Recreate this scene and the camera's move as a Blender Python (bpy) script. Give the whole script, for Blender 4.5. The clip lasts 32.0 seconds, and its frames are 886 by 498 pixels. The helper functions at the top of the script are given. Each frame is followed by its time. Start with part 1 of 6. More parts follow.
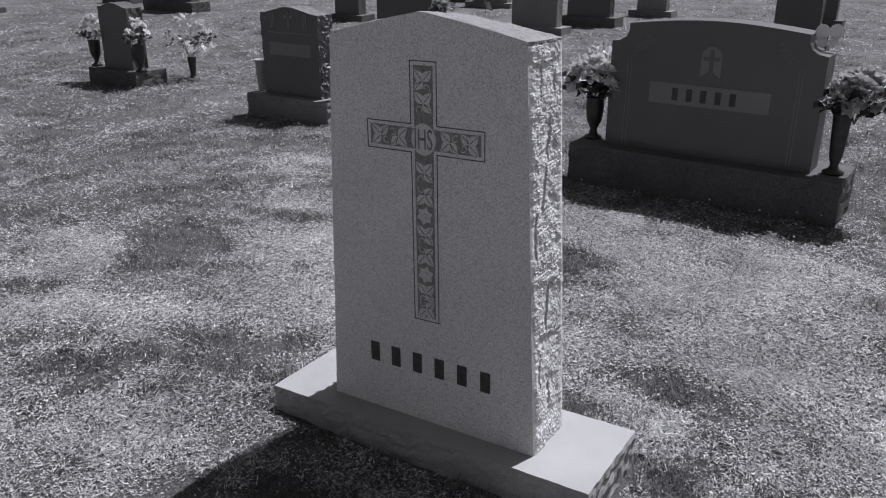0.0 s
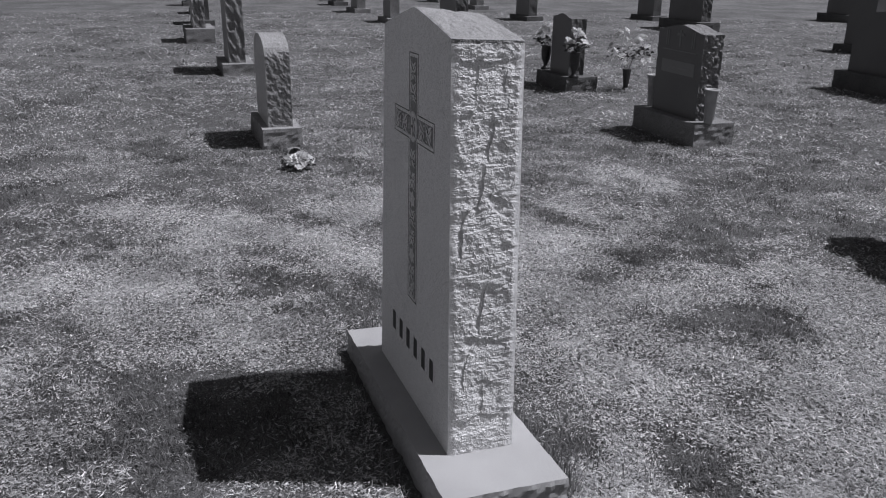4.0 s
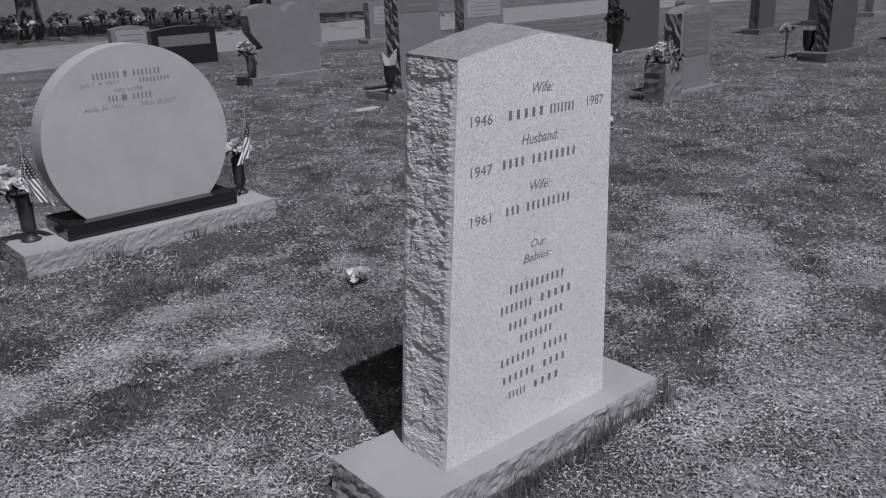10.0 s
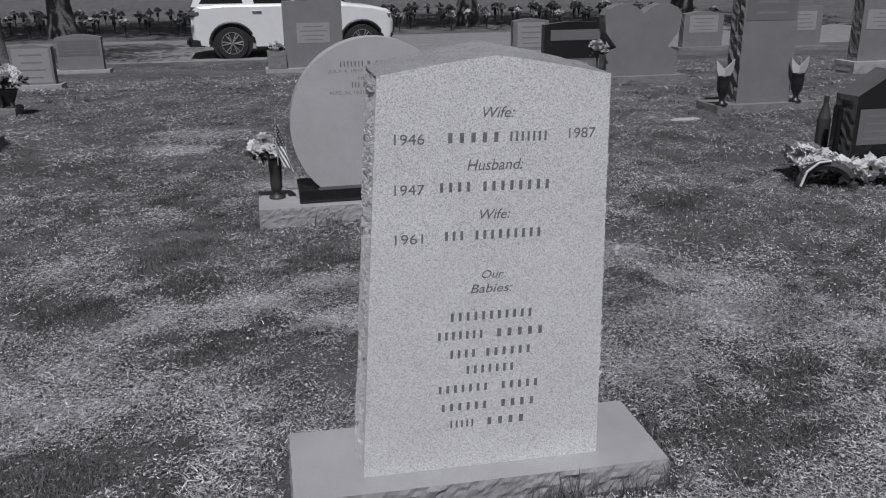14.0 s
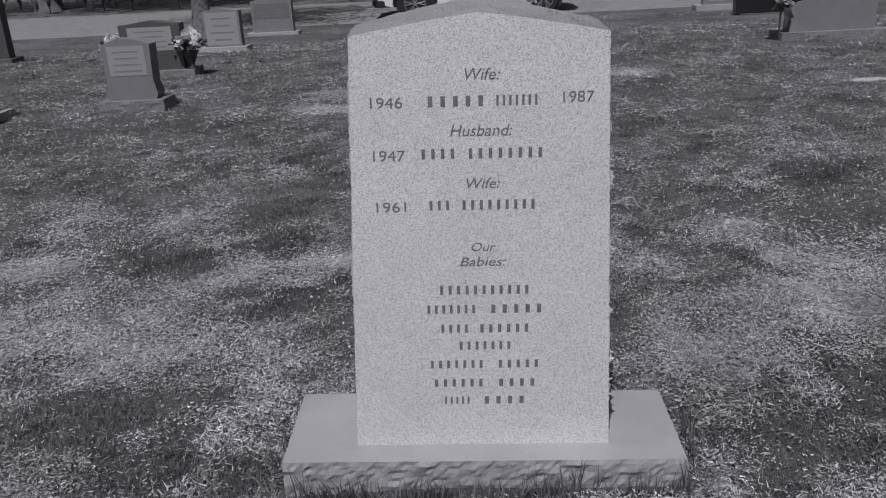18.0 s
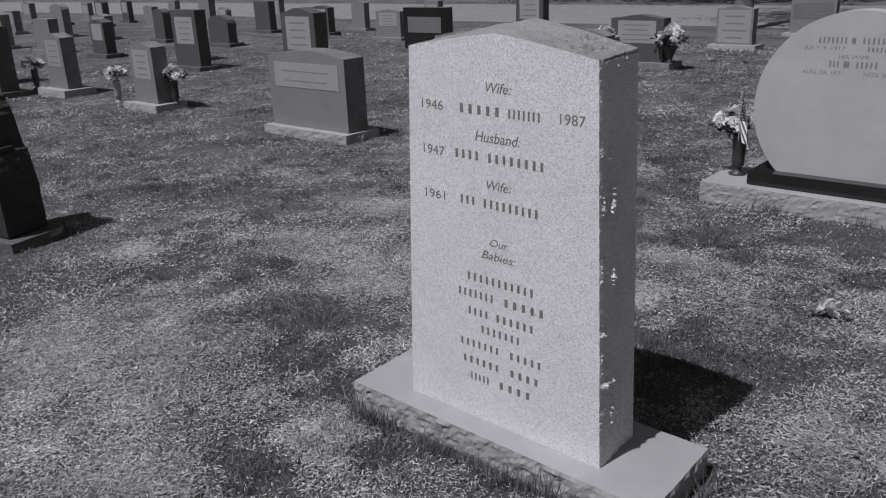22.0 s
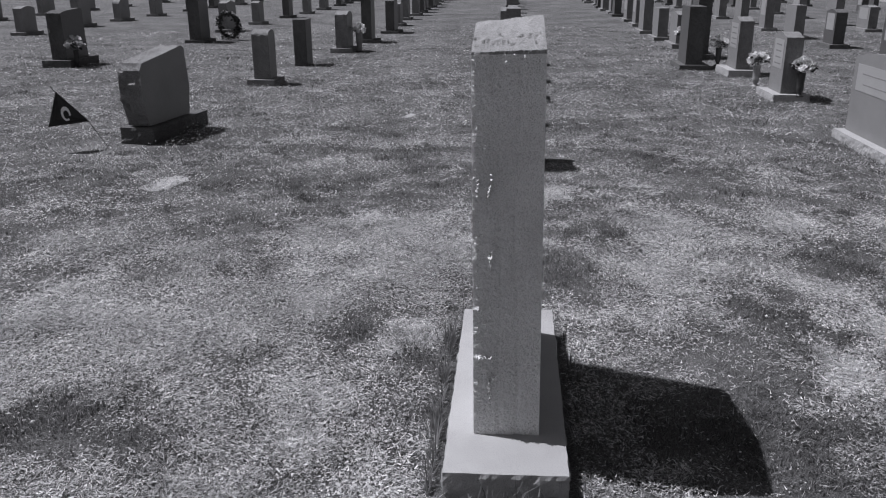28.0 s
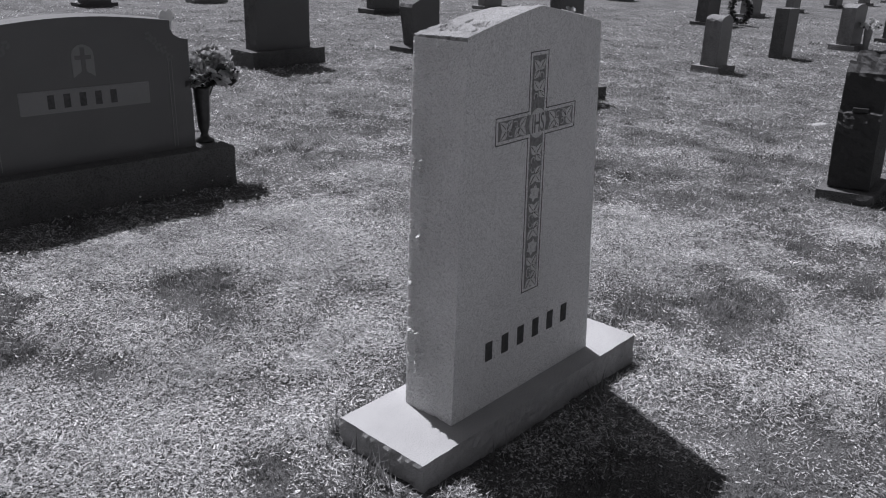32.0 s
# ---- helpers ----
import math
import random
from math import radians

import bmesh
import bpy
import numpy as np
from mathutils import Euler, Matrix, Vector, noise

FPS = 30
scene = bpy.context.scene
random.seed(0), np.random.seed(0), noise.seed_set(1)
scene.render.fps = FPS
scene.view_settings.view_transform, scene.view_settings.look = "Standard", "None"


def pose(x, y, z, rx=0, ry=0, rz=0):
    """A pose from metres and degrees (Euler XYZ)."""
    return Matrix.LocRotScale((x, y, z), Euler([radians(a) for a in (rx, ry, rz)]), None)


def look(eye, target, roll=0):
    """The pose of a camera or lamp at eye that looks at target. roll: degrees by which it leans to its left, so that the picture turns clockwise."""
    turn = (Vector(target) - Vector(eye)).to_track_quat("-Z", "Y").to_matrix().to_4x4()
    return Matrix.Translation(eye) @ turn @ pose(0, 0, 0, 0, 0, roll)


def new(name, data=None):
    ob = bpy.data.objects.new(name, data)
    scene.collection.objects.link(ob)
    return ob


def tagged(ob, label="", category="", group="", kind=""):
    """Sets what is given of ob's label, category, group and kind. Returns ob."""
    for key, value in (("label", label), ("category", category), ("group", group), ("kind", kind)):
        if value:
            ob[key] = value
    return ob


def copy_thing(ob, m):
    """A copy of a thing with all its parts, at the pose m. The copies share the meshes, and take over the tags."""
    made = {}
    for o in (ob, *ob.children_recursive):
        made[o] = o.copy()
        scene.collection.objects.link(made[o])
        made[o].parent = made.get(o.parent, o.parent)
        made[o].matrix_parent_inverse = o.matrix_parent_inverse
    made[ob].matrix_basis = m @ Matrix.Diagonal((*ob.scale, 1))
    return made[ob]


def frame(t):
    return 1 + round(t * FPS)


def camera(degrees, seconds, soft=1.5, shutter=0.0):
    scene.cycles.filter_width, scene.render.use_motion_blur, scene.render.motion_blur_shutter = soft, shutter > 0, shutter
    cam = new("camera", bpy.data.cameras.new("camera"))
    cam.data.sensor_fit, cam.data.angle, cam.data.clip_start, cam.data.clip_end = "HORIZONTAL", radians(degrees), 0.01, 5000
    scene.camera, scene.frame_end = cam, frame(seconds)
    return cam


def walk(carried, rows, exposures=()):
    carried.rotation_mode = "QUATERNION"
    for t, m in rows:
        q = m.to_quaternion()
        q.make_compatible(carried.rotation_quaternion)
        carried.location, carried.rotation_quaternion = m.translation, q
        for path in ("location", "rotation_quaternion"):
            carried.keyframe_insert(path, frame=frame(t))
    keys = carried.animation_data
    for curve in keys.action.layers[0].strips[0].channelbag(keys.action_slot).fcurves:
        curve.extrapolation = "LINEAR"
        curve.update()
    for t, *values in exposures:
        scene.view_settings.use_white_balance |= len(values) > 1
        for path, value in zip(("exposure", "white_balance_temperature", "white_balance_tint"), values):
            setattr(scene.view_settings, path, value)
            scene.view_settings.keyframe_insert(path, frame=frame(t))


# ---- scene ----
cam = camera(56.9, 32.0, soft=1.1)
PATH = [
    (0, (1.205, -1.925, 1.528), (0.213, -0.349, 0.799), 0.1),
    (0.5, (1.262, -1.751, 1.527), (0.187, -0.234, 0.789), 0.3),
    (1, (1.404, -1.655, 1.532), (0.24, -0.212, 0.78), 0.7),
    (1.5, (1.62, -1.553, 1.514), (0.346, -0.198, 0.779), 0.8),
    (2, (1.737, -1.465, 1.509), (0.373, -0.191, 0.792), 1.1),
    (2.5, (1.865, -1.306, 1.519), (0.384, -0.16, 0.818), 0.9),
    (3, (2.019, -1.153, 1.508), (0.425, -0.159, 0.823), 1.0),
    (3.5, (2.205, -0.958, 1.499), (0.508, -0.147, 0.818), 0.7),
    (4, (2.266, -0.792, 1.481), (0.496, -0.167, 0.792), 0.8),
    (4.5, (2.242, -0.564, 1.479), (0.42, -0.138, 0.772), 0.9),
    (6.5, (2.289, 0.374, 1.456), (0.464, 0.001, 0.726), -1.2),
    (7, (2.333, 0.647, 1.45), (0.554, 0.081, 0.732), -1.8),
    (7.5, (2.292, 0.83, 1.441), (0.569, 0.098, 0.736), -2.2),
    (8, (2.149, 0.973, 1.453), (0.498, 0.075, 0.769), -2.2),
    (8.5, (2.0, 1.125, 1.465), (0.435, 0.075, 0.794), -2.3),
    (9, (1.924, 1.351, 1.476), (0.448, 0.174, 0.815), -2.3),
    (9.5, (1.847, 1.546, 1.478), (0.481, 0.237, 0.831), -2.4),
    (10, (1.7, 1.648, 1.475), (0.451, 0.226, 0.829), -2.2),
    (10.5, (1.586, 1.717, 1.492), (0.452, 0.207, 0.833), -2.0),
    (11, (1.456, 1.818, 1.504), (0.416, 0.248, 0.832), -1.6),
    (11.5, (1.349, 1.924, 1.492), (0.413, 0.29, 0.819), -1.4),
    (12, (1.185, 1.903, 1.478), (0.361, 0.207, 0.811), -1.3),
    (12.5, (1.022, 1.908, 1.505), (0.319, 0.155, 0.845), -1.4),
    (13, (0.852, 2.039, 1.495), (0.264, 0.242, 0.841), -1.2),
    (13.5, (0.702, 2.162, 1.495), (0.215, 0.332, 0.852), -0.9),
    (15.5, (0.265, 2.214, 1.489), (0.066, 0.321, 0.877), -1.1),
    (16, (0.223, 2.244, 1.489), (0.07, 0.351, 0.861), -1.7),
    (16.5, (0.207, 2.249, 1.476), (0.088, 0.362, 0.825), -2.2),
    (17, (0.173, 2.249, 1.481), (0.084, 0.37, 0.803), -2.7),
    (17.5, (0.097, 2.167, 1.465), (0.065, 0.292, 0.77), -2.9),
    (18, (0.009, 2.135, 1.468), (0.08, 0.266, 0.761), -3.0),
    (18.5, (-0.161, 2.141, 1.458), (0.055, 0.283, 0.751), -2.9),
    (19, (-0.383, 2.169, 1.46), (0.003, 0.34, 0.751), -2.5),
    (19.5, (-0.522, 2.156, 1.47), (0.045, 0.374, 0.762), -2.4),
    (20, (-0.646, 2.08, 1.479), (0.089, 0.357, 0.779), -2.3),
    (20.5, (-0.801, 2.031, 1.49), (0.081, 0.373, 0.805), -2.3),
    (21, (-1.045, 2.055, 1.5), (-0.029, 0.467, 0.831), -2.5),
    (21.5, (-1.223, 2.013, 1.48), (-0.094, 0.501, 0.817), -2.5),
    (22, (-1.364, 1.916, 1.494), (-0.131, 0.491, 0.826), -2.3),
    (22.5, (-1.592, 1.834, 1.496), (-0.263, 0.504, 0.812), -1.9),
    (23, (-1.843, 1.754, 1.512), (-0.432, 0.521, 0.813), -1.4),
    (23.5, (-1.965, 1.627, 1.506), (-0.478, 0.493, 0.8), -1.0),
    (24, (-2.08, 1.478, 1.524), (-0.521, 0.441, 0.822), -0.5),
    (24.5, (-2.254, 1.345, 1.514), (-0.625, 0.41, 0.825), -0.0),
    (26.5, (-2.728, 0.551, 1.502), (-0.865, 0.193, 0.869), 0.6),
    (27, (-2.779, 0.35, 1.497), (-0.892, 0.158, 0.863), 0.5),
    (27.5, (-2.683, 0.179, 1.472), (-0.789, 0.163, 0.828), 0.1),
    (28, (-2.6, 0.015, 1.47), (-0.717, 0.171, 0.814), -0.2),
    (28.5, (-2.586, -0.215, 1.47), (-0.728, 0.114, 0.805), -0.4),
    (29, (-2.567, -0.424, 1.485), (-0.749, 0.073, 0.816), -0.3),
    (29.5, (-2.444, -0.589, 1.468), (-0.679, 0.072, 0.799), 0.2),
    (30, (-2.319, -0.771, 1.481), (-0.625, 0.052, 0.808), 0.5),
    (30.5, (-2.26, -1.0, 1.463), (-0.652, -0.026, 0.781), 0.6),
    (31, (-2.209, -1.21, 1.472), (-0.689, -0.113, 0.775), 0.9),
    (31.5, (-2.086, -1.36, 1.46), (-0.648, -0.163, 0.753), 1.3),
    (32, (-1.988, -1.547, 1.503), (-0.62, -0.275, 0.789), 1.9),
]
EXPOSURES = [(t, stops, 6190.0, 16.0) for t, stops in ((0.0, 0.24), (4.5, -0.06), (7.0, -0.32), (9.0, -0.44), (16.0, -0.58), (21.0, -0.48), (24.0, -0.32), (28.0, 0.05), (32.0, 0.28))]
walk(cam, [(t, look(eye, target, roll)) for t, eye, target, roll in PATH], EXPOSURES)

# ---- world, sun, exposure ----
SUN = Vector((0.126, 0.56, 1.0)).normalized()
world = bpy.data.worlds.new("world")
scene.world = world
world.use_nodes = True
wn = world.node_tree
sky = wn.nodes.new("ShaderNodeTexSky")
sky.sky_type = 'NISHITA'
sky.sun_disc = False
sky.sun_elevation = math.asin(SUN.z)
sky.sun_rotation = math.atan2(SUN.x, SUN.y)
grey = wn.nodes.new("ShaderNodeRGBToBW")
wn.links.new(sky.outputs["Color"], grey.inputs["Color"])
wn.links.new(grey.outputs["Val"], wn.nodes["Background"].inputs["Color"])
wn.nodes["Background"].inputs["Strength"].default_value = 0.055
sun_data = bpy.data.lights.new("sun", 'SUN')
sun_data.energy = 4.6
sun_data.angle = radians(0.5)
sun_ob = new("sun", sun_data)
sun_ob.matrix_world = look(SUN * 60, (0, 0, 0))

# ---- materials: a black and white film, so every colour is a grey ----


def nodes_of(name):
    m = bpy.data.materials.new(name)
    m.use_nodes = True
    nt = m.node_tree
    return m, nt, nt.nodes["Principled BSDF"]


def noise_node(nt, scale, detail=4.0, rough=0.6, coords="Object"):
    tc = nt.nodes.new("ShaderNodeTexCoord")
    n = nt.nodes.new("ShaderNodeTexNoise")
    n.inputs["Scale"].default_value = scale
    n.inputs["Detail"].default_value = detail
    n.inputs["Roughness"].default_value = rough
    nt.links.new(tc.outputs[coords], n.inputs["Vector"])
    return n


def ramp(nt, src, stops):
    r = nt.nodes.new("ShaderNodeValToRGB")
    while len(r.color_ramp.elements) < len(stops):
        r.color_ramp.elements.new(0.5)
    for e, (p, v) in zip(r.color_ramp.elements, stops):
        e.position = p
        e.color = (v, v, v, 1)
    nt.links.new(src, r.inputs["Fac"])
    return r


def mixed(nt, a, b, mode='MULTIPLY', fac=1.0):
    m = nt.nodes.new("ShaderNodeMix")
    m.data_type = 'RGBA'
    m.blend_type = mode
    m.inputs["Factor"].default_value = fac
    nt.links.new(a, m.inputs[6])
    nt.links.new(b, m.inputs[7])
    return m.outputs[2]


def bumped(nt, bsdf, src, strength, distance):
    b = nt.nodes.new("ShaderNodeBump")
    b.inputs["Strength"].default_value = strength
    b.inputs["Distance"].default_value = distance
    nt.links.new(src, b.inputs["Height"])
    nt.links.new(b.outputs["Normal"], bsdf.inputs["Normal"])


def stone_mat(name, v, speck=0.35, grain=420, stain=0.18, rough=0.75, bump=0.25, dist=0.002):
    m, nt, p = nodes_of(name)
    fine = noise_node(nt, grain, 3.0, 0.8)
    r1 = ramp(nt, fine.outputs["Fac"], [(0.36, v * (1 - speck)), (0.47, v), (0.62, min(0.95, v * (1 + 0.6 * speck)))])
    big = noise_node(nt, 3.2, 6.0, 0.65)
    r2 = ramp(nt, big.outputs["Fac"], [(0.3, 1 - stain), (0.65, 1.0)])
    nt.links.new(mixed(nt, r1.outputs["Color"], r2.outputs["Color"]), p.inputs["Base Color"])
    p.inputs["Roughness"].default_value = rough
    bumped(nt, p, fine.outputs["Fac"], bump, dist)
    return m


def plain_mat(name, v, rough=0.6, vary=0.15, scale=9.0, metal=0.0, bump=0.1):
    m, nt, p = nodes_of(name)
    n = noise_node(nt, scale, 5.0, 0.6)
    r = ramp(nt, n.outputs["Fac"], [(0.3, v * (1 - vary)), (0.7, min(0.95, v * (1 + vary)))])
    nt.links.new(r.outputs["Color"], p.inputs["Base Color"])
    p.inputs["Roughness"].default_value = rough
    p.inputs["Metallic"].default_value = metal
    bumped(nt, p, n.outputs["Fac"], bump, 0.003)
    return m


def island_mat(name, lo, hi, rough=0.6, patch=None, through_light=0.0):
    """Colour by piece, and where patch is given also by broad patches over the ground."""
    m, nt, p = nodes_of(name)
    g = nt.nodes.new("ShaderNodeNewGeometry")
    r = ramp(nt, g.outputs["Random Per Island"], [(0.0, lo), (0.75, (lo + hi) / 2), (1.0, hi)])
    col = r.outputs["Color"]
    if patch:
        n = noise_node(nt, patch[0], 5.0, 0.62)
        r2 = ramp(nt, n.outputs["Fac"], [(0.36, patch[1]), (0.5, 0.5 * (patch[1] + patch[2])), (0.64, patch[2])])
        col = mixed(nt, col, r2.outputs["Color"])
    nt.links.new(col, p.inputs["Base Color"])
    p.inputs["Roughness"].default_value = rough
    p.inputs["Specular IOR Level"].default_value = 0.3
    if through_light:
        t = nt.nodes.new("ShaderNodeBsdfTranslucent")
        nt.links.new(col, t.inputs["Color"])
        mx = nt.nodes.new("ShaderNodeMixShader")
        mx.inputs["Fac"].default_value = through_light
        nt.links.new(p.outputs["BSDF"], mx.inputs[1])
        nt.links.new(t.outputs["BSDF"], mx.inputs[2])
        nt.links.new(mx.outputs["Shader"], nt.nodes["Material Output"].inputs["Surface"])
    return m


def ground_mat():
    m, nt, p = nodes_of("ground")
    fine = noise_node(nt, 160, 6.0, 0.75)
    mid = noise_node(nt, 9, 6.0, 0.7)
    big = noise_node(nt, 0.9, 5.0, 0.62)
    a = ramp(nt, fine.outputs["Fac"], [(0.3, 0.035), (0.5, 0.11), (0.66, 0.32)])
    b = ramp(nt, mid.outputs["Fac"], [(0.34, 0.62), (0.66, 1.1)])
    c = ramp(nt, big.outputs["Fac"], [(0.36, 0.6), (0.64, 1.25)])
    c1 = mixed(nt, a.outputs["Color"], b.outputs["Color"])
    nt.links.new(mixed(nt, c1, c.outputs["Color"]), p.inputs["Base Color"])
    p.inputs["Roughness"].default_value = 0.95
    bumped(nt, p, fine.outputs["Fac"], 0.8, 0.02)
    return m


M_GRAN = stone_mat("light_grey_granite", 0.66, 0.55, 340, 0.10, 0.75, 0.4, 0.002)
M_ROCK = stone_mat("rock_pitched_granite", 0.66, 0.35, 420, 0.15, 0.9, 0.4, 0.003)
# hammered end, paler than the faces: brightness its shaded side lacks is painted in
M_HAMMERED = stone_mat("bush_hammered_granite", 0.82, 0.5, 280, 0.2, 0.95, 0.8, 0.005)
M_AGED = stone_mat("lichen_aged_granite", 0.30, 0.55, 150, 0.4, 0.95, 0.9, 0.006)
# top of the die, darker than its faces
M_TOP = stone_mat("darker_granite_top", 0.29, 0.5, 230, 0.3, 0.9, 0.7, 0.004)
M_BASE = stone_mat("sawn_granite_base", 0.34, 0.35, 300, 0.2)
M_MID = stone_mat("grey_granite", 0.21, 0.3, 300, 0.15, 0.55)
M_MIDROCK = stone_mat("rough_grey_granite", 0.22, 0.5, 120, 0.35, 0.95, 0.9, 0.008)
M_DARK = stone_mat("dark_granite", 0.09, 0.35, 300, 0.15, 0.4)
M_DARKROCK = stone_mat("rough_dark_granite", 0.11, 0.5, 110, 0.35, 0.95, 0.9, 0.008)
M_BASALT = stone_mat("near_black_granite", 0.032, 0.4, 160, 0.3, 0.75, 0.6, 0.005)
M_BLACK = stone_mat("polished_black_granite", 0.018, 0.3, 300, 0.1, 0.12, 0.02)
M_PALE = stone_mat("pale_granite", 0.44, 0.3, 320, 0.15, 0.6)
M_PANEL = stone_mat("polished_panel", 0.32, 0.15, 350, 0.1, 0.35, 0.05)
M_PANEL_D = stone_mat("lettered_dark_panel", 0.165, 0.2, 350, 0.1, 0.35, 0.05)
M_ROSE = stone_mat("faint_carving", 0.12, 0.2, 350, 0.1, 0.6, 0.05)
# greys for raised letters and lines: the shade inside cuts is painted in
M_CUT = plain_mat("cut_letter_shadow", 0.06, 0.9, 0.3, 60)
M_CUTBACK = plain_mat("back_letter_shade", 0.17, 0.9, 0.3, 60)
M_CUTSOFT = plain_mat("soft_cut_letter", 0.2, 0.9, 0.3, 60)
M_CARVE = stone_mat("carved_relief", 0.6, 0.4, 400, 0.1)
# the shade of a sunk ground, put into the colour
M_FIELD = plain_mat("field_recess_shade", 0.24, 0.95, 0.35, 120, 0, 0.5)
M_SOIL = ground_mat()
M_GRASS = island_mat("grass_blades", 0.07, 0.25, 0.5, (2.6, 0.6, 1.35), 0.42)
M_THATCH = island_mat("dry_thatch", 0.11, 0.78, 0.7, (1.9, 0.5, 1.4), 0.25)
M_STRAW = island_mat("bleached_straw", 0.34, 0.86, 0.8, (1.5, 0.6, 1.15), 0.15)
M_TUFT = island_mat("dark_grass_tuft", 0.12, 0.34, 0.4, None, 0.55)
M_WHITE = island_mat("white_petals", 0.6, 0.85, 0.7, None, 0.25)
M_PINK = island_mat("pale_petals", 0.35, 0.7, 0.7, None, 0.25)
M_LEAF = island_mat("leaves", 0.03, 0.11, 0.5, None, 0.2)
M_BRONZE = plain_mat("dark_bronze", 0.05, 0.4, 0.3, 20, 0.6)
M_CHARCOAL = plain_mat("charcoal_plastic", 0.045, 0.5, 0.2)
M_POT = plain_mat("dull_grey_pot", 0.3, 0.6, 0.2)
M_STEM = plain_mat("stem", 0.08, 0.7)
M_FLAGLIGHT = plain_mat("flag_white_cloth", 0.72, 0.85, 0.08)
M_FLAGDARK = plain_mat("flag_dark_stripe", 0.12, 0.85, 0.1)
M_FLAGNAVY = plain_mat("flag_dark_canton", 0.03, 0.85, 0.1)
M_WOOD = plain_mat("wooden_stick", 0.35, 0.7, 0.3, 30)
M_ROAD = stone_mat("worn_asphalt", 0.24, 0.35, 60, 0.3, 0.9, 0.4, 0.006)
M_PAINT = plain_mat("white_car_paint", 0.72, 0.25, 0.03)
M_GLASS = plain_mat("tinted_glass", 0.012, 0.05, 0.1, 9, 0, 0.0)
M_TYRE = plain_mat("tyre_rubber", 0.02, 0.85, 0.2)
M_ALLOY = plain_mat("alloy_rim", 0.6, 0.25, 0.1, 20, 0.9)
M_TRIM = plain_mat("black_trim", 0.02, 0.5)
M_LAMP = plain_mat("lamp_lens", 0.12, 0.1, 0.3, 40)
M_BARK = plain_mat("bark", 0.1, 0.95, 0.5, 14, 0, 0.9)
M_BARE = plain_mat("bare_sandy_soil", 0.36, 0.95, 0.25, 40, 0, 0.6)

# ---- shape helpers ----


def part(name, bm, material, parent=None, label=""):
    me = bpy.data.meshes.new(name)
    bm.to_mesh(me)
    bm.free()
    me.materials.append(material)
    ob = new(name, me)
    if parent:
        ob.parent = parent
    if label:
        ob["label"] = label
    return ob


def smooth(ob):
    ob.data.polygons.foreach_set("use_smooth", [True] * len(ob.data.polygons))
    return ob


def thing(name, m, label, category, group=""):
    ob = new(name)
    ob.empty_display_size = 0.1
    ob.matrix_basis = m
    return tagged(ob, label, category, group)


def add_box(bm, x0, x1, y0, y1, z0, z1, bevel=0.0):
    v = [bm.verts.new(c) for c in ((x0, y0, z0), (x1, y0, z0), (x1, y1, z0), (x0, y1, z0), (x0, y0, z1), (x1, y0, z1), (x1, y1, z1), (x0, y1, z1))]
    f = [bm.faces.new([v[i] for i in q]) for q in ((0, 3, 2, 1), (4, 5, 6, 7), (0, 1, 5, 4), (1, 2, 6, 5), (2, 3, 7, 6), (3, 0, 4, 7))]
    if bevel:
        edges = {e for face in f for e in face.edges}
        bmesh.ops.bevel(bm, geom=list(edges), offset=bevel, segments=2, affect='EDGES')
    return bm


def box(*a, bevel=0.0):
    return add_box(bmesh.new(), *a, bevel=bevel)


def lathe(bm, prof, n=20, c=(0, 0, 0), squash=1.0):
    """A turned body from (radius, height) pairs."""
    rings = []
    for r, z in prof:
        rings.append([bm.verts.new((c[0] + r * math.cos(2 * math.pi * k / n), c[1] + squash * r * math.sin(2 * math.pi * k / n), c[2] + z)) for k in range(n)])
    for a, b in zip(rings, rings[1:]):
        for k in range(n):
            bm.faces.new((a[k], a[(k + 1) % n], b[(k + 1) % n], b[k]))
    bm.faces.new(list(reversed(rings[0])))
    bm.faces.new(rings[-1])
    return bm


def tube(bm, pts, r, n=6):
    """A round tube through points; r is one radius or one for each point."""
    rad = [r] * len(pts) if isinstance(r, (int, float)) else r
    rings = []
    for i, p in enumerate(pts):
        p = Vector(p)
        d = Vector(pts[min(i + 1, len(pts) - 1)]) - Vector(pts[max(i - 1, 0)])
        d.normalize()
        side = d.cross(Vector((0, 0, 1)) if abs(d.z) < 0.95 else Vector((1, 0, 0))).normalized()
        up = side.cross(d)
        rings.append([bm.verts.new(p + rad[i] * (math.cos(2 * math.pi * k / n) * side + math.sin(2 * math.pi * k / n) * up)) for k in range(n)])
    for a, b in zip(rings, rings[1:]):
        for k in range(n):
            bm.faces.new((a[k], a[(k + 1) % n], b[(k + 1) % n], b[k]))
    bm.faces.new(rings[0])
    bm.faces.new(list(reversed(rings[-1])))
    return bm


def resample(pts, step):
    out = []
    for a, b in zip(pts, pts[1:]):
        n = max(1, round(math.dist(a, b) / step))
        out += [(a[0] + (b[0] - a[0]) * k / n, a[1] + (b[1] - a[1]) * k / n) for k in range(n)]
    return out + [pts[-1]]


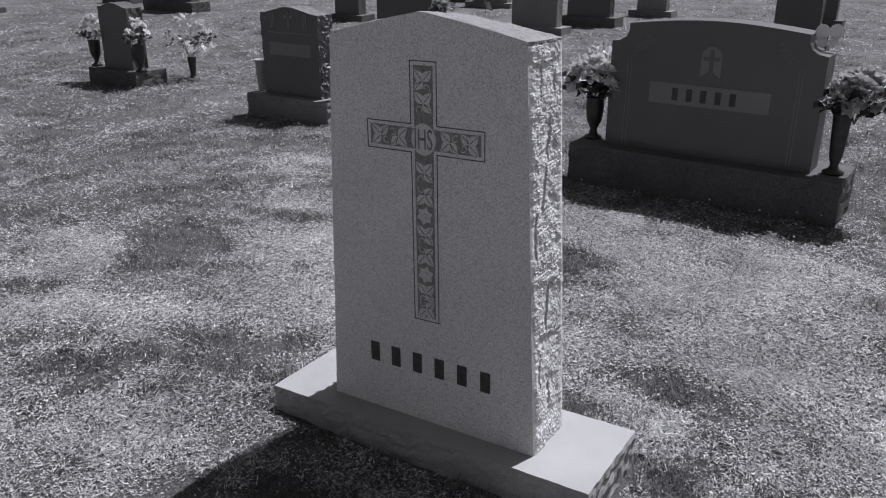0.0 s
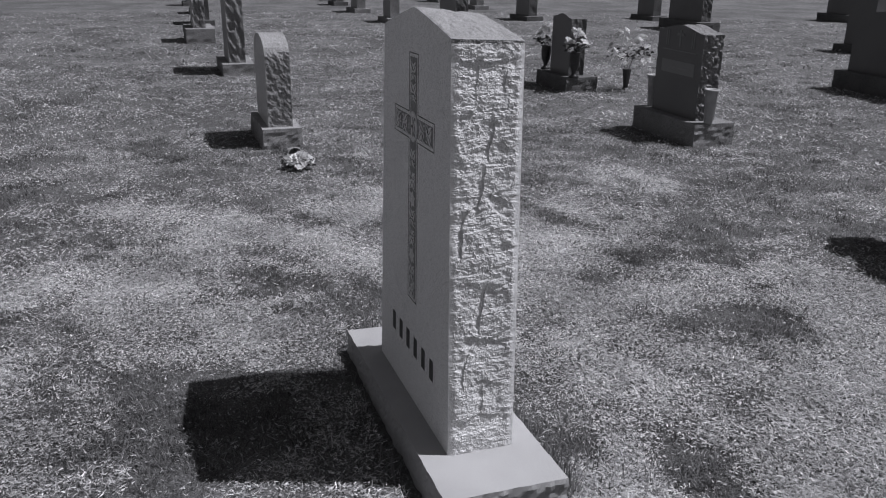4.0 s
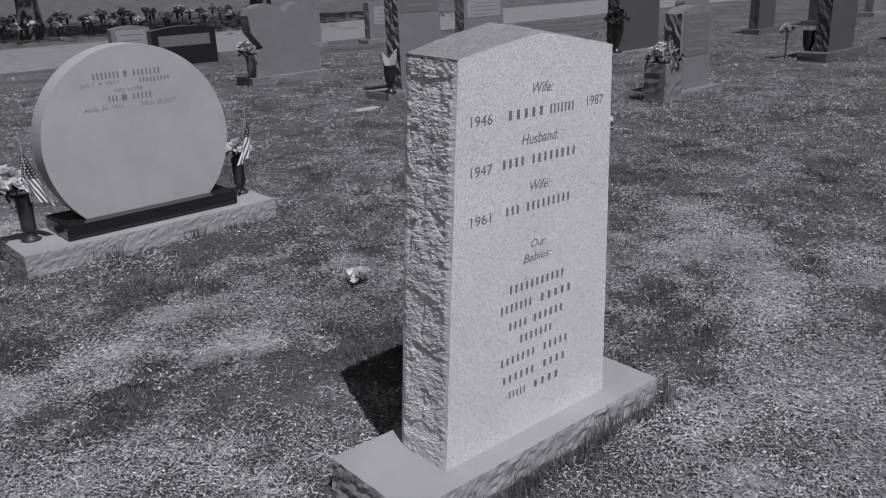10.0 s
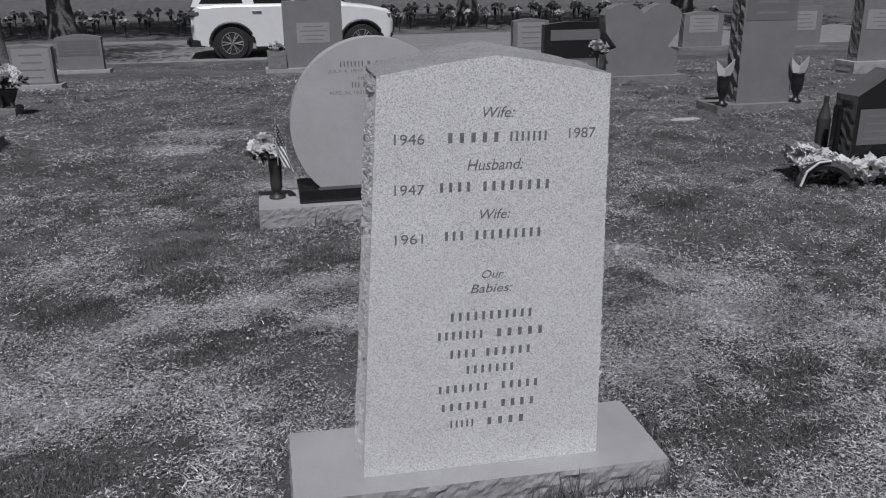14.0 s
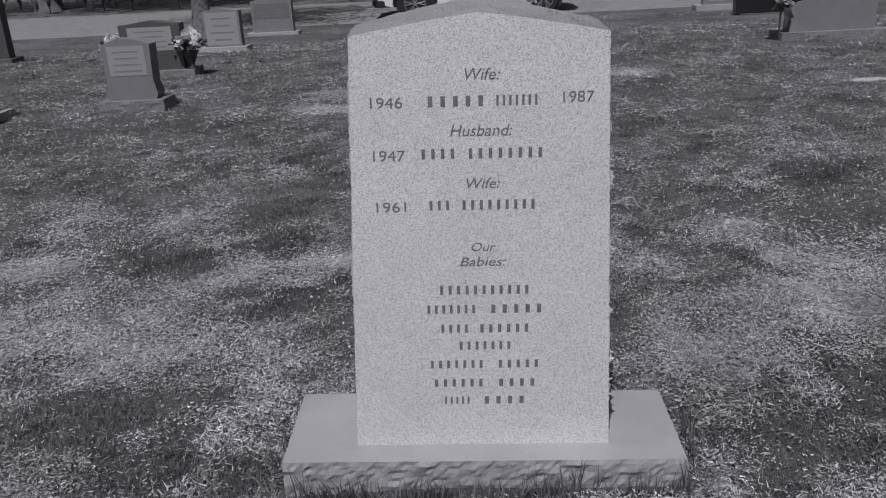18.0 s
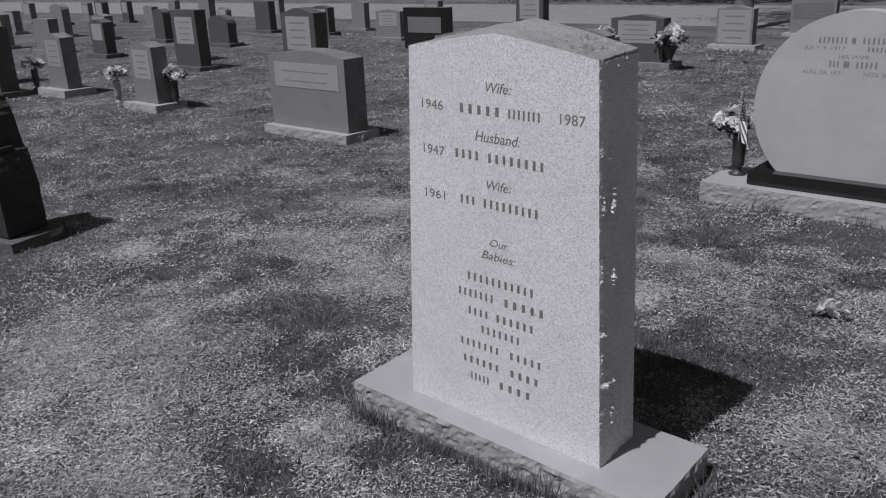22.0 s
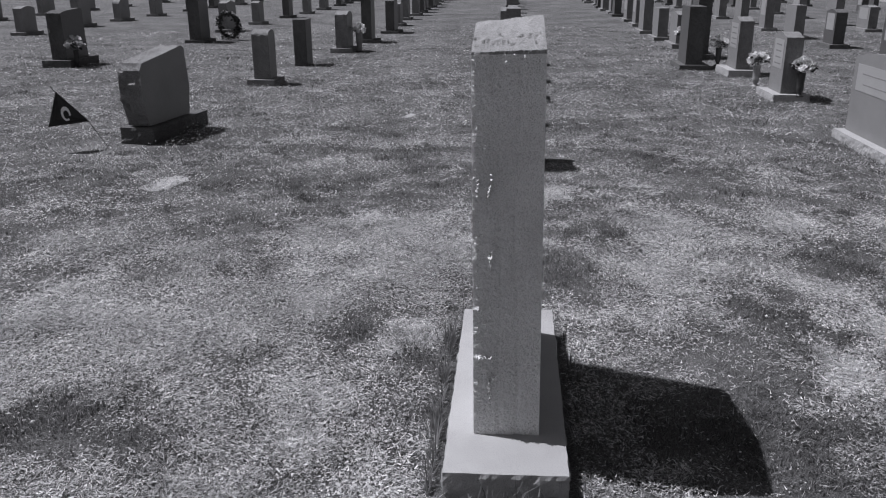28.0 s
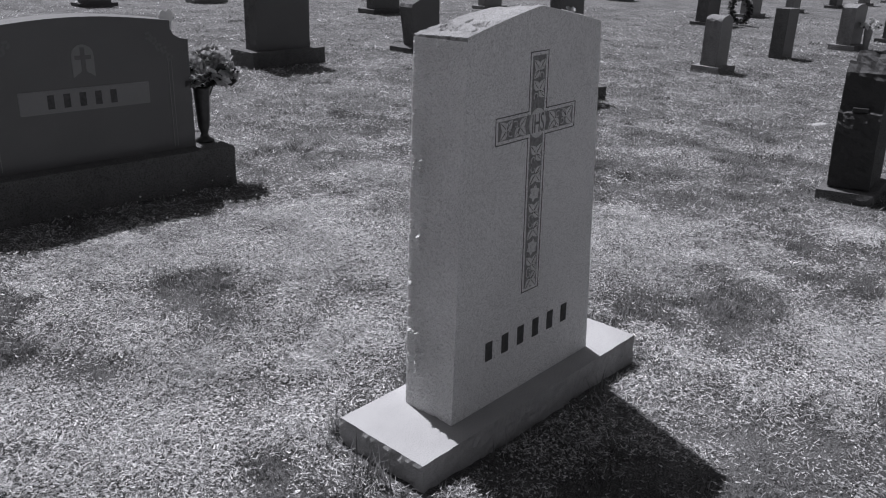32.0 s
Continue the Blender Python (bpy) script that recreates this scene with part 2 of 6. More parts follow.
def slab(outline, d, rough=0.0, seed=0.0, step=0.05, rows=4, freq=9.0, top_rough=0.3):
    """A slab of thickness d about y = 0 from an outline (x, z) that runs from its lower -x corner over the top to its lower +x corner.
    rough: how far the broken edge stands out and in; the two faces stay flat."""
    pts = resample(outline, step)
    cx = sum(p[0] for p in pts) / len(pts)
    cz = sum(p[1] for p in pts) / len(pts)
    zmin = min(p[1] for p in pts)
    bm = bmesh.new()
    rings = []
    n = len(pts)
    for j in range(rows + 1):
        y = -d / 2 + d * j / rows
        inner = 0.35 if j in (0, rows) else 1.0
        ring = []
        for i, (x, z) in enumerate(pts):
            a, b = pts[max(i - 1, 0)], pts[min(i + 1, n - 1)]
            tx, tz = b[0] - a[0], b[1] - a[1]
            ln = math.hypot(tx, tz) or 1
            nx, nz = -tz / ln, tx / ln
            amt = rough * inner * (top_rough if nz > 0.6 else 1.0)
            if z <= zmin + 1e-4:
                amt *= 0.4
            k = noise.fractal((x * freq + seed, y * freq * 1.7, z * freq * 1.9), 0.9, 2.1, 4)
            k = amt * (k - 0.25)
            ring.append(bm.verts.new((x + nx * k, y, z + (nz * k if z > zmin + 1e-4 else 0))))
        rings.append(ring)
    for a, b in zip(rings, rings[1:]):
        for i in range(n - 1):
            bm.faces.new((a[i], b[i], b[i + 1], a[i + 1]))
    bm.faces.new(rings[0][::-1])
    bm.faces.new(rings[-1])
    bm.faces.new([r[0] for r in rings][::-1] + [r[-1] for r in rings])
    bmesh.ops.recalc_face_normals(bm, faces=bm.faces[:])
    return bm


def rock_block(w, d, z0, z1, rough, seed=0.0, step=0.06, freq=11.0, top_in=0.35):
    """A base stone with a sawn top and rock-faced sides."""
    loop = []
    nx, ny = max(2, round(w / step)), max(2, round(d / step))
    loop += [(-w / 2 + w * k / nx, -d / 2, 0, -1) for k in range(nx)]
    loop += [(w / 2, -d / 2 + d * k / ny, 1, 0) for k in range(ny)]
    loop += [(w / 2 - w * k / nx, d / 2, 0, 1) for k in range(nx)]
    loop += [(-w / 2, d / 2 - d * k / ny, -1, 0) for k in range(ny)]
    rows = max(3, round((z1 - z0) / step) + 1)
    bm = bmesh.new()
    rings = []
    for j in range(rows + 1):
        z = z0 + (z1 - z0) * j / rows
        f = top_in if j == rows else 1.0
        ring = []
        for x, y, ax, ay in loop:
            k = rough * f * (noise.fractal((x * freq + seed, y * freq, z * freq * 1.5), 0.8, 2.1, 5) + (0.25 if j < rows else 0))
            ring.append(bm.verts.new((x + ax * k, y + ay * k, z)))
        rings.append(ring)
    n = len(loop)
    for a, b in zip(rings, rings[1:]):
        for i in range(n):
            bm.faces.new((a[i], a[(i + 1) % n], b[(i + 1) % n], b[i]))
    bm.faces.new(rings[-1])
    bm.faces.new(rings[0][::-1])
    return bm


def gz(x, y):
    """The height of the ground: level, and falling a little towards the road."""
    s = min(max((-y - 9.0) / 8.5, 0.0), 1.0)
    return -0.44 * s * s * (3 - 2 * s)


def words(text, size, depth=0.002, shear=0.0, spacing=1.0):
    """A mesh of letters in the built-in font, centred, standing in the xz plane and facing -y."""
    cu = bpy.data.curves.new("words", 'FONT')
    cu.body, cu.size, cu.extrude, cu.shear, cu.space_character = text, size, depth, shear, spacing
    cu.align_x = 'CENTER'
    cu.resolution_u = 3
    ob = new("words", cu)
    me = bpy.data.meshes.new_from_object(ob.evaluated_get(bpy.context.evaluated_depsgraph_get()))
    bpy.data.objects.remove(ob)
    bpy.data.curves.remove(cu)
    bm = bmesh.new()
    bm.from_mesh(me)
    bpy.data.meshes.remove(me)
    bmesh.ops.transform(bm, matrix=pose(0, 0, 0, 90, 0, 0), verts=bm.verts[:])
    return bm


def fit_words(bm, x0, x1, z0, z1, y, back=False):
    """Scale letters into a rectangle of a face; back: on the face that looks to +y."""
    xs = [v.co.x for v in bm.verts]
    zs = [v.co.z for v in bm.verts]
    sx, sz = (x1 - x0) / (max(xs) - min(xs)), (z1 - z0) / (max(zs) - min(zs))
    for v in bm.verts:
        u = (v.co.x - min(xs)) * sx
        v.co = Vector((x1 - u if back else x0 + u, y + v.co.y * (-1 if back else 1), z0 + (v.co.z - min(zs)) * sz))
    return bm


def bars(spans, y, material, parent, depth=0.0015, ratio=0.4, label=""):
    """Plain upright bars in place of letters, each a part. spans: (x0, x1, z0, z1, count)."""
    for x0, x1, z0, z1, count in spans:
        c = (x1 - x0) / count
        for k in range(count):
            w = ratio if count > 1 else 1.0
            part("bar", box(x0 + c * (k + 0.5 - w / 2), x0 + c * (k + 0.5 + w / 2), y - depth, y + depth, z0, z1), material, parent, label)


def fast_mesh(name, verts, sizes, loops, material):
    """A mesh from arrays: all corner places, the corners of each face, and the corner numbers."""
    me = bpy.data.meshes.new(name)
    me.vertices.add(len(verts))
    me.vertices.foreach_set("co", np.asarray(verts, np.float32).ravel())
    me.loops.add(len(loops))
    me.loops.foreach_set("vertex_index", np.asarray(loops, np.int32))
    me.polygons.add(len(sizes))
    me.polygons.foreach_set("loop_start", np.r_[0, np.cumsum(sizes)[:-1]].astype(np.int32))
    me.update(calc_edges=True)
    me.validate()
    me.materials.append(material)
    return me

# ---- ground, road ----


def ground_sheet():
    fine = np.arange(-7.0, 7.01, 0.14)
    out = 7.0 + 0.3 * (np.power(1.27, np.arange(1, 34)) - 1)
    line = np.r_[-out[::-1], fine, out]
    n = len(line)
    X, Y = np.meshgrid(line, line, indexing="ij")
    s = np.clip((-Y - 9.0) / 8.5, 0, 1)
    Z = -0.44 * s * s * (3 - 2 * s)
    near = np.clip(1 - (np.hypot(X, Y) - 6) / 8, 0, 1)
    for i in range(n):
        for j in range(n):
            if near[i, j] > 0:
                Z[i, j] += near[i, j] * 0.02 * noise.noise((X[i, j] * 1.7, Y[i, j] * 1.7, 3.0)) - 0.012
    idx = np.arange(n * n).reshape(n, n)
    quads = np.stack([idx[:-1, :-1], idx[1:, :-1], idx[1:, 1:], idx[:-1, 1:]], -1).reshape(-1, 4)
    me = fast_mesh("ground", np.stack([X, Y, Z], -1).reshape(-1, 3), np.full(len(quads), 4), quads.ravel(), M_SOIL)
    me.polygons.foreach_set("use_smooth", [True] * len(me.polygons))
    return tagged(new("ground", me), "uneven cemetery lawn of short patchy grass", "ground", kind="structure")


ground_sheet()
rb = bmesh.new()
xs = [-160 + 4 * k for k in range(81)]
edges = [(-27.6, -0.445), (-27.5, -0.425), (-23.5, -0.40), (-19.7, -0.425), (-19.55, -0.445)]
cols = [[rb.verts.new((x, y + 0.12 * noise.noise((x * 0.3, y, 0)), z)) for y, z in edges] for x in xs]
for a, b in zip(cols, cols[1:]):
    for k in range(len(edges) - 1):
        rb.faces.new((a[k], b[k], b[k + 1], a[k + 1]))
tagged(part("road", rb, M_ROAD), "pale worn asphalt cemetery lane", "road", kind="structure")

# ---- grass ----
STONES = []      # footprints that grass keeps out of: x, y, half width, half depth


def field(x, y, size, seed):
    """Broad soft patches over the lawn, about -1 to 1."""
    rng = np.random.default_rng(seed)
    out = 0 * x
    for k in range(9):
        a, f, p = rng.uniform(0, 2 * np.pi), rng.uniform(0.6, 2.0) * 2 * np.pi / size, rng.uniform(0, 6.28, 2)
        u = x * np.cos(a) + y * np.sin(a)
        v = -x * np.sin(a) + y * np.cos(a)
        out = out + np.sin(f * u + p[0] + 1.4 * np.sin(0.7 * f * v + p[1]))
    return out / 4.0


def blades(name, place, length, width, material, five=True, label="", lean=(0.2, 1.1), seed=0):
    """Blades rooted at the places, each bent over in a direction of its own."""
    rng = np.random.default_rng(seed + len(place[0]))
    x, y = place
    keep = np.ones(len(x), bool)
    for sx, sy, hw, hd in STONES:
        keep &= (np.abs(x - sx) > hw) | (np.abs(y - sy) > hd)
    x, y = x[keep], y[keep]
    n = len(x)
    s = np.clip((-y - 9.0) / 8.5, 0, 1)
    z = -0.44 * s * s * (3 - 2 * s) - 0.012
    L = length * rng.uniform(0.4, 1.3, n) * (1 + 0.35 * field(x, y, 0.9, 5))
    W = width * rng.uniform(0.55, 1.35, n)
    turn = rng.uniform(0, 2 * np.pi, n)
    bend = lean[0] + (lean[1] - lean[0]) * rng.random(n)
    dx, dy = np.cos(turn), np.sin(turn)
    twist = rng.uniform(-0.9, 0.9, n)
    px, py, pz = -dy * np.cos(twist), dx * np.cos(twist), np.sin(twist) * 0.7
    z = z + rng.uniform(0, 0.02, n) * (bend > 1.0)
    out1, up1 = 0.5 * L * np.sin(bend * 0.6), 0.5 * L * np.cos(bend * 0.6)
    out2, up2 = L * np.sin(bend), L * np.cos(bend)
    root = np.stack([x, y, z], -1)

    def at(o, u, w):
        return root + np.stack([dx * o + px * w, dy * o + py * w, u + pz * w], -1)

    if five:
        v = np.stack([at(0 * L, 0 * L, -W / 2), at(0 * L, 0 * L, W / 2), at(out1, up1, -W * 0.45), at(out1, up1, W * 0.45), at(out2, up2, 0 * W)], 1)
        loops = np.arange(n)[:, None] * 5 + np.array([0, 1, 3, 2, 2, 3, 4])
        sizes = np.tile([4, 3], n)
    else:
        v = np.stack([at(0 * L, 0 * L, -W / 2), at(0 * L, 0 * L, W / 2), at(out2, up2, 0 * W)], 1)
        loops = np.arange(n)[:, None] * 3 + np.array([0, 1, 2])
        sizes = np.full(n, 3)
    ob = new(name, fast_mesh(name, v.reshape(-1, 3), sizes, loops.ravel(), material))
    return tagged(ob, label, "grass", kind="stuff")


DRY = ((-1.46, -1.05, 0.22), (-1.6, -0.9, 0.3), (-1.55, -1.37, 0.15), (-1.0, -0.66, 0.2), (-2.61, -0.95, 0.25), (-2.27, -0.58, 0.2), (-2.03, -0.2, 0.15),
       (-2.26, 2.36, 0.2), (-1.8, 0.02, 0.2), (-2.55, 0.4, 0.3), (-0.7, 0.83, 0.2), (0.26, -1.82, 0.12), (0.3, -1.32, 0.12), (1.12, -1.5, 0.15), (1.37, -0.75, 0.28))
DRY += ((2.33, -1.66, 0.25), (1.69, -0.92, 0.2), (-1.29, -1.91, 0.15), (1.9, -2.4, 0.3), (2.91, -0.31, 0.2), (2.25, -0.95, 0.3), (2.0, 0.64, 0.25), (1.39, 0.7, 0.35),
        (1.58, 1.06, 0.25), (0.85, 0.9, 0.2), (0.5, 0.4, 0.15), (2.24, -1.55, 0.2), (-2.5, 2.2, 0.25), (-2.03, 1.54, 0.2), (-1.06, 0.61, 0.3), (-0.36, 2.1, 0.35))
DRY += ((0.3, 1.9, 0.4), (-1.48, 1.1, 0.3), (1.7, 2.45, 0.3), (0.54, 1.36, 0.4), (-0.07, 0.7, 0.2), (1.53, 0.35, 0.3), (0.45, 2.0, 0.3), (1.1, 1.75, 0.3),
        (0.24, -1.25, 0.12), (0.74, -1.64, 0.15), (1.31, -6.3, 0.35), (-1.57, -7.0, 0.4), (1.49, -5.7, 0.3), (0.45, -4.05, 0.25))
LUSH = ((-2.25, 0.70), (-2.05, 0.74), (-2.15, 0.49), (-1.93, 0.45), (-2.44, 2.25), (-2.36, 2.55), (-1.51, 2.13), (-2.47, 3.56), (-1.81, 1.35), (-0.26, 1.6), (1.08, -2.6), (0.2, -2.15), (1.12, -3.59),
        (-1.2, -1.09), (1.07, -2.51), (0.39, -2.24), (0.99, -1.95), (0.65, 0.66), (0.75, 0.19), (1.17, 1.82), (0.27, 0.35), (0.57, 0.68), (0.02, -0.89), (-0.3, -0.96))
LUSH += ((1.36, -0.27), (-0.21, 1.65), (3.52, 0.74), (1.02, 0.09), (-1.11, 0.56), (1.31, -0.25), (1.76, -1.04), (-1.82, -0.85), (-4.5, -0.87), (0.37, -2.33), (5.41, -1.07),
         (-3.3, 2.65), (-4.3, 2.18), (-3.01, -1.79), (2.81, 2.05), (-1.06, -1.2), (1.62, -1.71))


def dryness(x, y):
    """How dry the lawn is, about -1.5 to 1.5: broad patches, and the worn and the lush places."""
    f = field(x, y, 1.5, 3) * 0.55 + field(x, y, 0.5, 4) * 0.5
    wob = 0.16 * field(x, y, 0.35, 8)
    for cx, cy, r in DRY:
        d = np.hypot((x - cx) * 0.8, y - cy) + wob
        f = f + 1.4 * np.exp(-(np.maximum(d, 0) / r) ** 2)
    for n, (cx, cy) in enumerate(LUSH):
        d = np.hypot((x - cx) * 0.8, y - cy) + 0.6 * wob
        f = f - 1.3 * np.exp(-(np.maximum(d, 0) / (0.12 + 0.05 * math.sin(n * 2.4))) ** 2)
    return f


def ring_places(count, r0, r1, seed, dry, clump=0.45, each=12, wide=0.02):
    """Places in a ring round the headstone, thicker where the lawn is dry (dry = 1) or lush (dry = -1)."""
    rng = np.random.default_rng(seed)
    r = np.sqrt(rng.uniform(r0 * r0, r1 * r1, 2 * count))
    a = rng.uniform(0, 2 * np.pi, 2 * count)
    x, y = r * np.cos(a), r * np.sin(a)
    keep = rng.random(2 * count) < np.clip(0.5 + 0.85 * dry * dryness(x, y), 0.07, 1)
    x, y = x[keep], y[keep]
    n = len(x)
    k = rng.integers(0, max(1, n // each), n)
    use = rng.random(n) < clump
    return np.where(use, x[k] + rng.normal(0, wide, n), x), np.where(use, y[k] + rng.normal(0, wide, n), y)


def plant_grass():
    """Grass in small tufts, and between them pale thatch and flat dry flakes."""
    for r0, r1, nd, nf, ng, k, five in ((0, 2.4, 190000, 110000, 120000, 1.0, True), (2.4, 5.0, 180000, 90000, 140000, 1.35, True), (5.0, 9.5, 170000, 60000, 150000, 2.3, False), (9.5, 19.0, 110000, 40000, 110000, 4.2, False)):
        g = "round the headstone" if r0 == 0 else "between the grave rows"
        blades("grass", ring_places(ng, r0, r1, 11 + int(r0), -1, 0.85, 42, 0.028 * k ** 0.6), 0.027 * k ** 0.3, 0.0030 * k, M_GRASS, five, f"short green lawn grass {g}", (0.35, 1.3))
        blades("dry_grass", ring_places(nd, r0, r1, 31 + int(r0), 1, 0.2), 0.027 * k ** 0.45, 0.0036 * k, M_THATCH, False, f"pale flattened grass and thatch {g}", (1.0, 1.58))
        blades("dry_flakes", ring_places(nf, r0, r1, 51 + int(r0), 1, 0.1), 0.017 * k ** 0.6, 0.0062 * k ** 0.75, M_STRAW, False, f"pale dry flakes lying in the lawn {g}", (1.3, 1.62))


def clippings():
    """Matted dry clippings in the worn places of the lawn."""
    rng = np.random.default_rng(77)
    xs, ys = [], []
    for cx, cy, r in DRY:
        for q in range(6):
            m = int(2300 * r)
            ox, oy = rng.normal(0, 0.5 * r, 2)
            xs.append(cx + 1.3 * ox + rng.normal(0, 0.4 * r, m))
            ys.append(cy + 0.9 * oy + rng.normal(0, 0.25 * r, m))
    blades("clippings", (np.concatenate(xs), np.concatenate(ys)), 0.024, 0.0048, M_STRAW, False, "matted pale clippings in worn places of the lawn", (1.3, 1.62))


def tufts():
    """Darker, longer clumps, most of them against the stones that the mower misses."""
    rng = np.random.default_rng(9)
    xs, ys = [], []
    spots = list(LUSH)
    for k in range(12):
        a, r = rng.uniform(0, 2 * np.pi), rng.uniform(0.9, 5.5)
        spots.append((r * math.cos(a), r * math.sin(a)))
    for cx, cy in spots:
        for q in range(int(rng.uniform(2, 6))):
            m = int(rng.uniform(50, 110))
            ox, oy = rng.normal(0, 0.07, 2)
            xs.append(cx + 1.4 * ox + rng.normal(0, 0.055, m))
            ys.append(cy + oy + rng.normal(0, 0.05, m))
    blades("grass_tufts", (np.concatenate(xs), np.concatenate(ys)), 0.046, 0.0030, M_TUFT, True, "darker clumps of longer grass in the lawn", (0.3, 1.25))
    x, y = [], []
    for k in range(62):
        u = rng.uniform(-0.56, 0.56)
        m = int(rng.uniform(5, 18))
        x.append(u + rng.normal(0, 0.018, m))
        y.append(0.222 + np.abs(rng.normal(0, 0.02, m)))
    for k in range(13):
        u = rng.uniform(-0.56, 0.6)
        m = int(rng.uniform(3, 9))
        x.append(u + rng.normal(0, 0.018, m))
        y.append(-0.215 - np.abs(rng.normal(0, 0.02, m)))
    for k in range(9):
        v = rng.uniform(-0.18, 0.2)
        m = int(rng.uniform(4, 12))
        s = 1 if rng.random() < 0.5 else -1
        x.append(s * (0.615 + np.abs(rng.normal(0, 0.02, m))))
        y.append(v + rng.normal(0, 0.02, m))
    for k in range(15):
        u = rng.uniform(-0.84, 0.64)
        m = int(rng.uniform(4, 16))
        x.append(u + rng.normal(0, 0.02, m))
        y.append(-2.90 + np.abs(rng.normal(0, 0.02, m)))
    blades("grass_fringe", (np.concatenate(x), np.concatenate(y)), 0.082, 0.0048, M_TUFT, True, "uncut grass standing against the stone bases", (0.05, 0.7))


def clover():
    """Small white clover heads in drifts."""
    rng = np.random.default_rng(21)
    cs = [(-6.6, -2.7, 2.0, 700), (-5.1, -1.9, 1.0, 300), (6.2, 2.2, 2.2, 500), (3.6, 2.6, 1.1, 260), (-5.0, -3.6, 1.6, 420), (4.6, 3.0, 1.5, 300), (-3.6, 0.9, 1.2, 160), (2.0, 3.4, 1.3, 200), (0.6, -0.95, 0.4, 26), (-0.3, 2.2, 1.6, 160), (-2.0, -2.2, 1.6, 200), (3.4, -3.6, 2.0, 220), (-2.6, 2.2, 1.6, 160), (6.5, 0.5, 2.2, 220)]
    vs, ls, ss = [], [], []
    oct_v = np.array([(1, 0, 0), (-1, 0, 0), (0, 1, 0), (0, -1, 0), (0, 0, 1), (0, 0, -1)], float)
    oct_f = np.array([(0, 2, 4), (2, 1, 4), (1, 3, 4), (3, 0, 4), (2, 0, 5), (1, 2, 5), (3, 1, 5), (0, 3, 5)])
    k = 0
    for cx, cy, r, n in cs:
        for x, y in zip(rng.normal(cx, r / 1.6, n), rng.normal(cy, r / 1.6, n)):
            if any(abs(x - a) < b and abs(y - c) < d for a, c, b, d in STONES):
                continue
            size = rng.uniform(0.004, 0.0075)
            vs.append(oct_v * size * rng.uniform(0.8, 1.2, 3) + (x, y, gz(x, y) + rng.uniform(0.03, 0.06)))
            ls.append(oct_f + 6 * k)
            k += 1
    loops = np.concatenate(ls).ravel()
    ob = new("clover", fast_mesh("clover", np.concatenate(vs), np.full(len(loops) // 3, 3), loops, M_WHITE))
    tagged(ob, "small white clover heads scattered in the lawn", "clover", kind="stuff")


# ---- the headstone in the middle ----
MON = pose(0.0, 0.004, 0.09) @ Matrix.Rotation(radians(-1.3), 4, 'Y') @ Matrix.Rotation(radians(-0.9), 4, 'X')
STONES.append((0.0, 0.004, 0.605, 0.22))
mon = thing("headstone", MON, "grey granite headstone with carved cross, on a sawn granite base", "gravestone")
HALF_B, HALF_T, DEPTH, SHOULDER, APEX = 0.365, 0.313, 0.2035, 1.172, 1.235


# the pitched end: upright breaks (middle y, foot, head, depth) that fall away towards -y, and overhangs (y from, y to, z, slope, depth)
CLEFTS = ((0.004, 0.85, 0.97, 0.006), (-0.018, 0.715, 0.85, 0.005), (-0.072, 0.58, 0.73, 0.006), (-0.014, 0.36, 0.51, 0.006), (-0.060, 0.19, 0.31, 0.004), (-0.004, 0.11, 0.21, 0.004), (0.045, 1.02, 1.10, 0.004), (-0.035, 1.02, 1.12, 0.003))
OVERHANGS = ((0.0, 0.075, 0.765, -0.25, 0.0045), (-0.085, -0.01, 0.725, 0.1, 0.003), (-0.06, 0.075, 0.365, -0.2, 0.0045), (0.0, 0.08, 0.50, -0.15, 0.003), (-0.09, 0.09, 1.115, 0.05, 0.003), (0.02, 0.07, 0.905, -0.2, 0.003),
             (-0.09, 0.09, 0.105, 0.1, 0.003), (-0.03, 0.06, 0.235, -0.3, 0.003), (0.03, 0.09, 0.63, -0.3, 0.0025), (-0.09, -0.02, 0.53, -0.2, 0.0025), (-0.09, -0.03, 0.98, 0.1, 0.003))

# ledges on the rough end: middle, half its run along y and z, and how far it stands out
LEDGES = ((0.045, 1.05, 0.004, 0.008, 0.006), (0.050, 0.80, -0.008, 0.045, 0.009), (0.085, 0.79, -0.004, 0.03, 0.008), (0.042, 0.60, -0.012, 0.02, 0.010), (0.048, 0.565, 0.002, 0.03, 0.008), (0.086, 0.42, 0.016, 0.004, 0.010),
          (0.062, 0.268, 0.03, -0.004, 0.009), (0.044, 0.205, 0.01, 0.006, 0.009), (0.052, 0.16, 0.002, 0.04, 0.007), (0.092, 0.93, 0.003, 0.02, 0.007), (0.06, 0.91, 0.003, 0.012, 0.006), (0.093, 0.60, 0.003, 0.03, 0.006), (0.093, 0.33, 0.003, 0.03, 0.006))


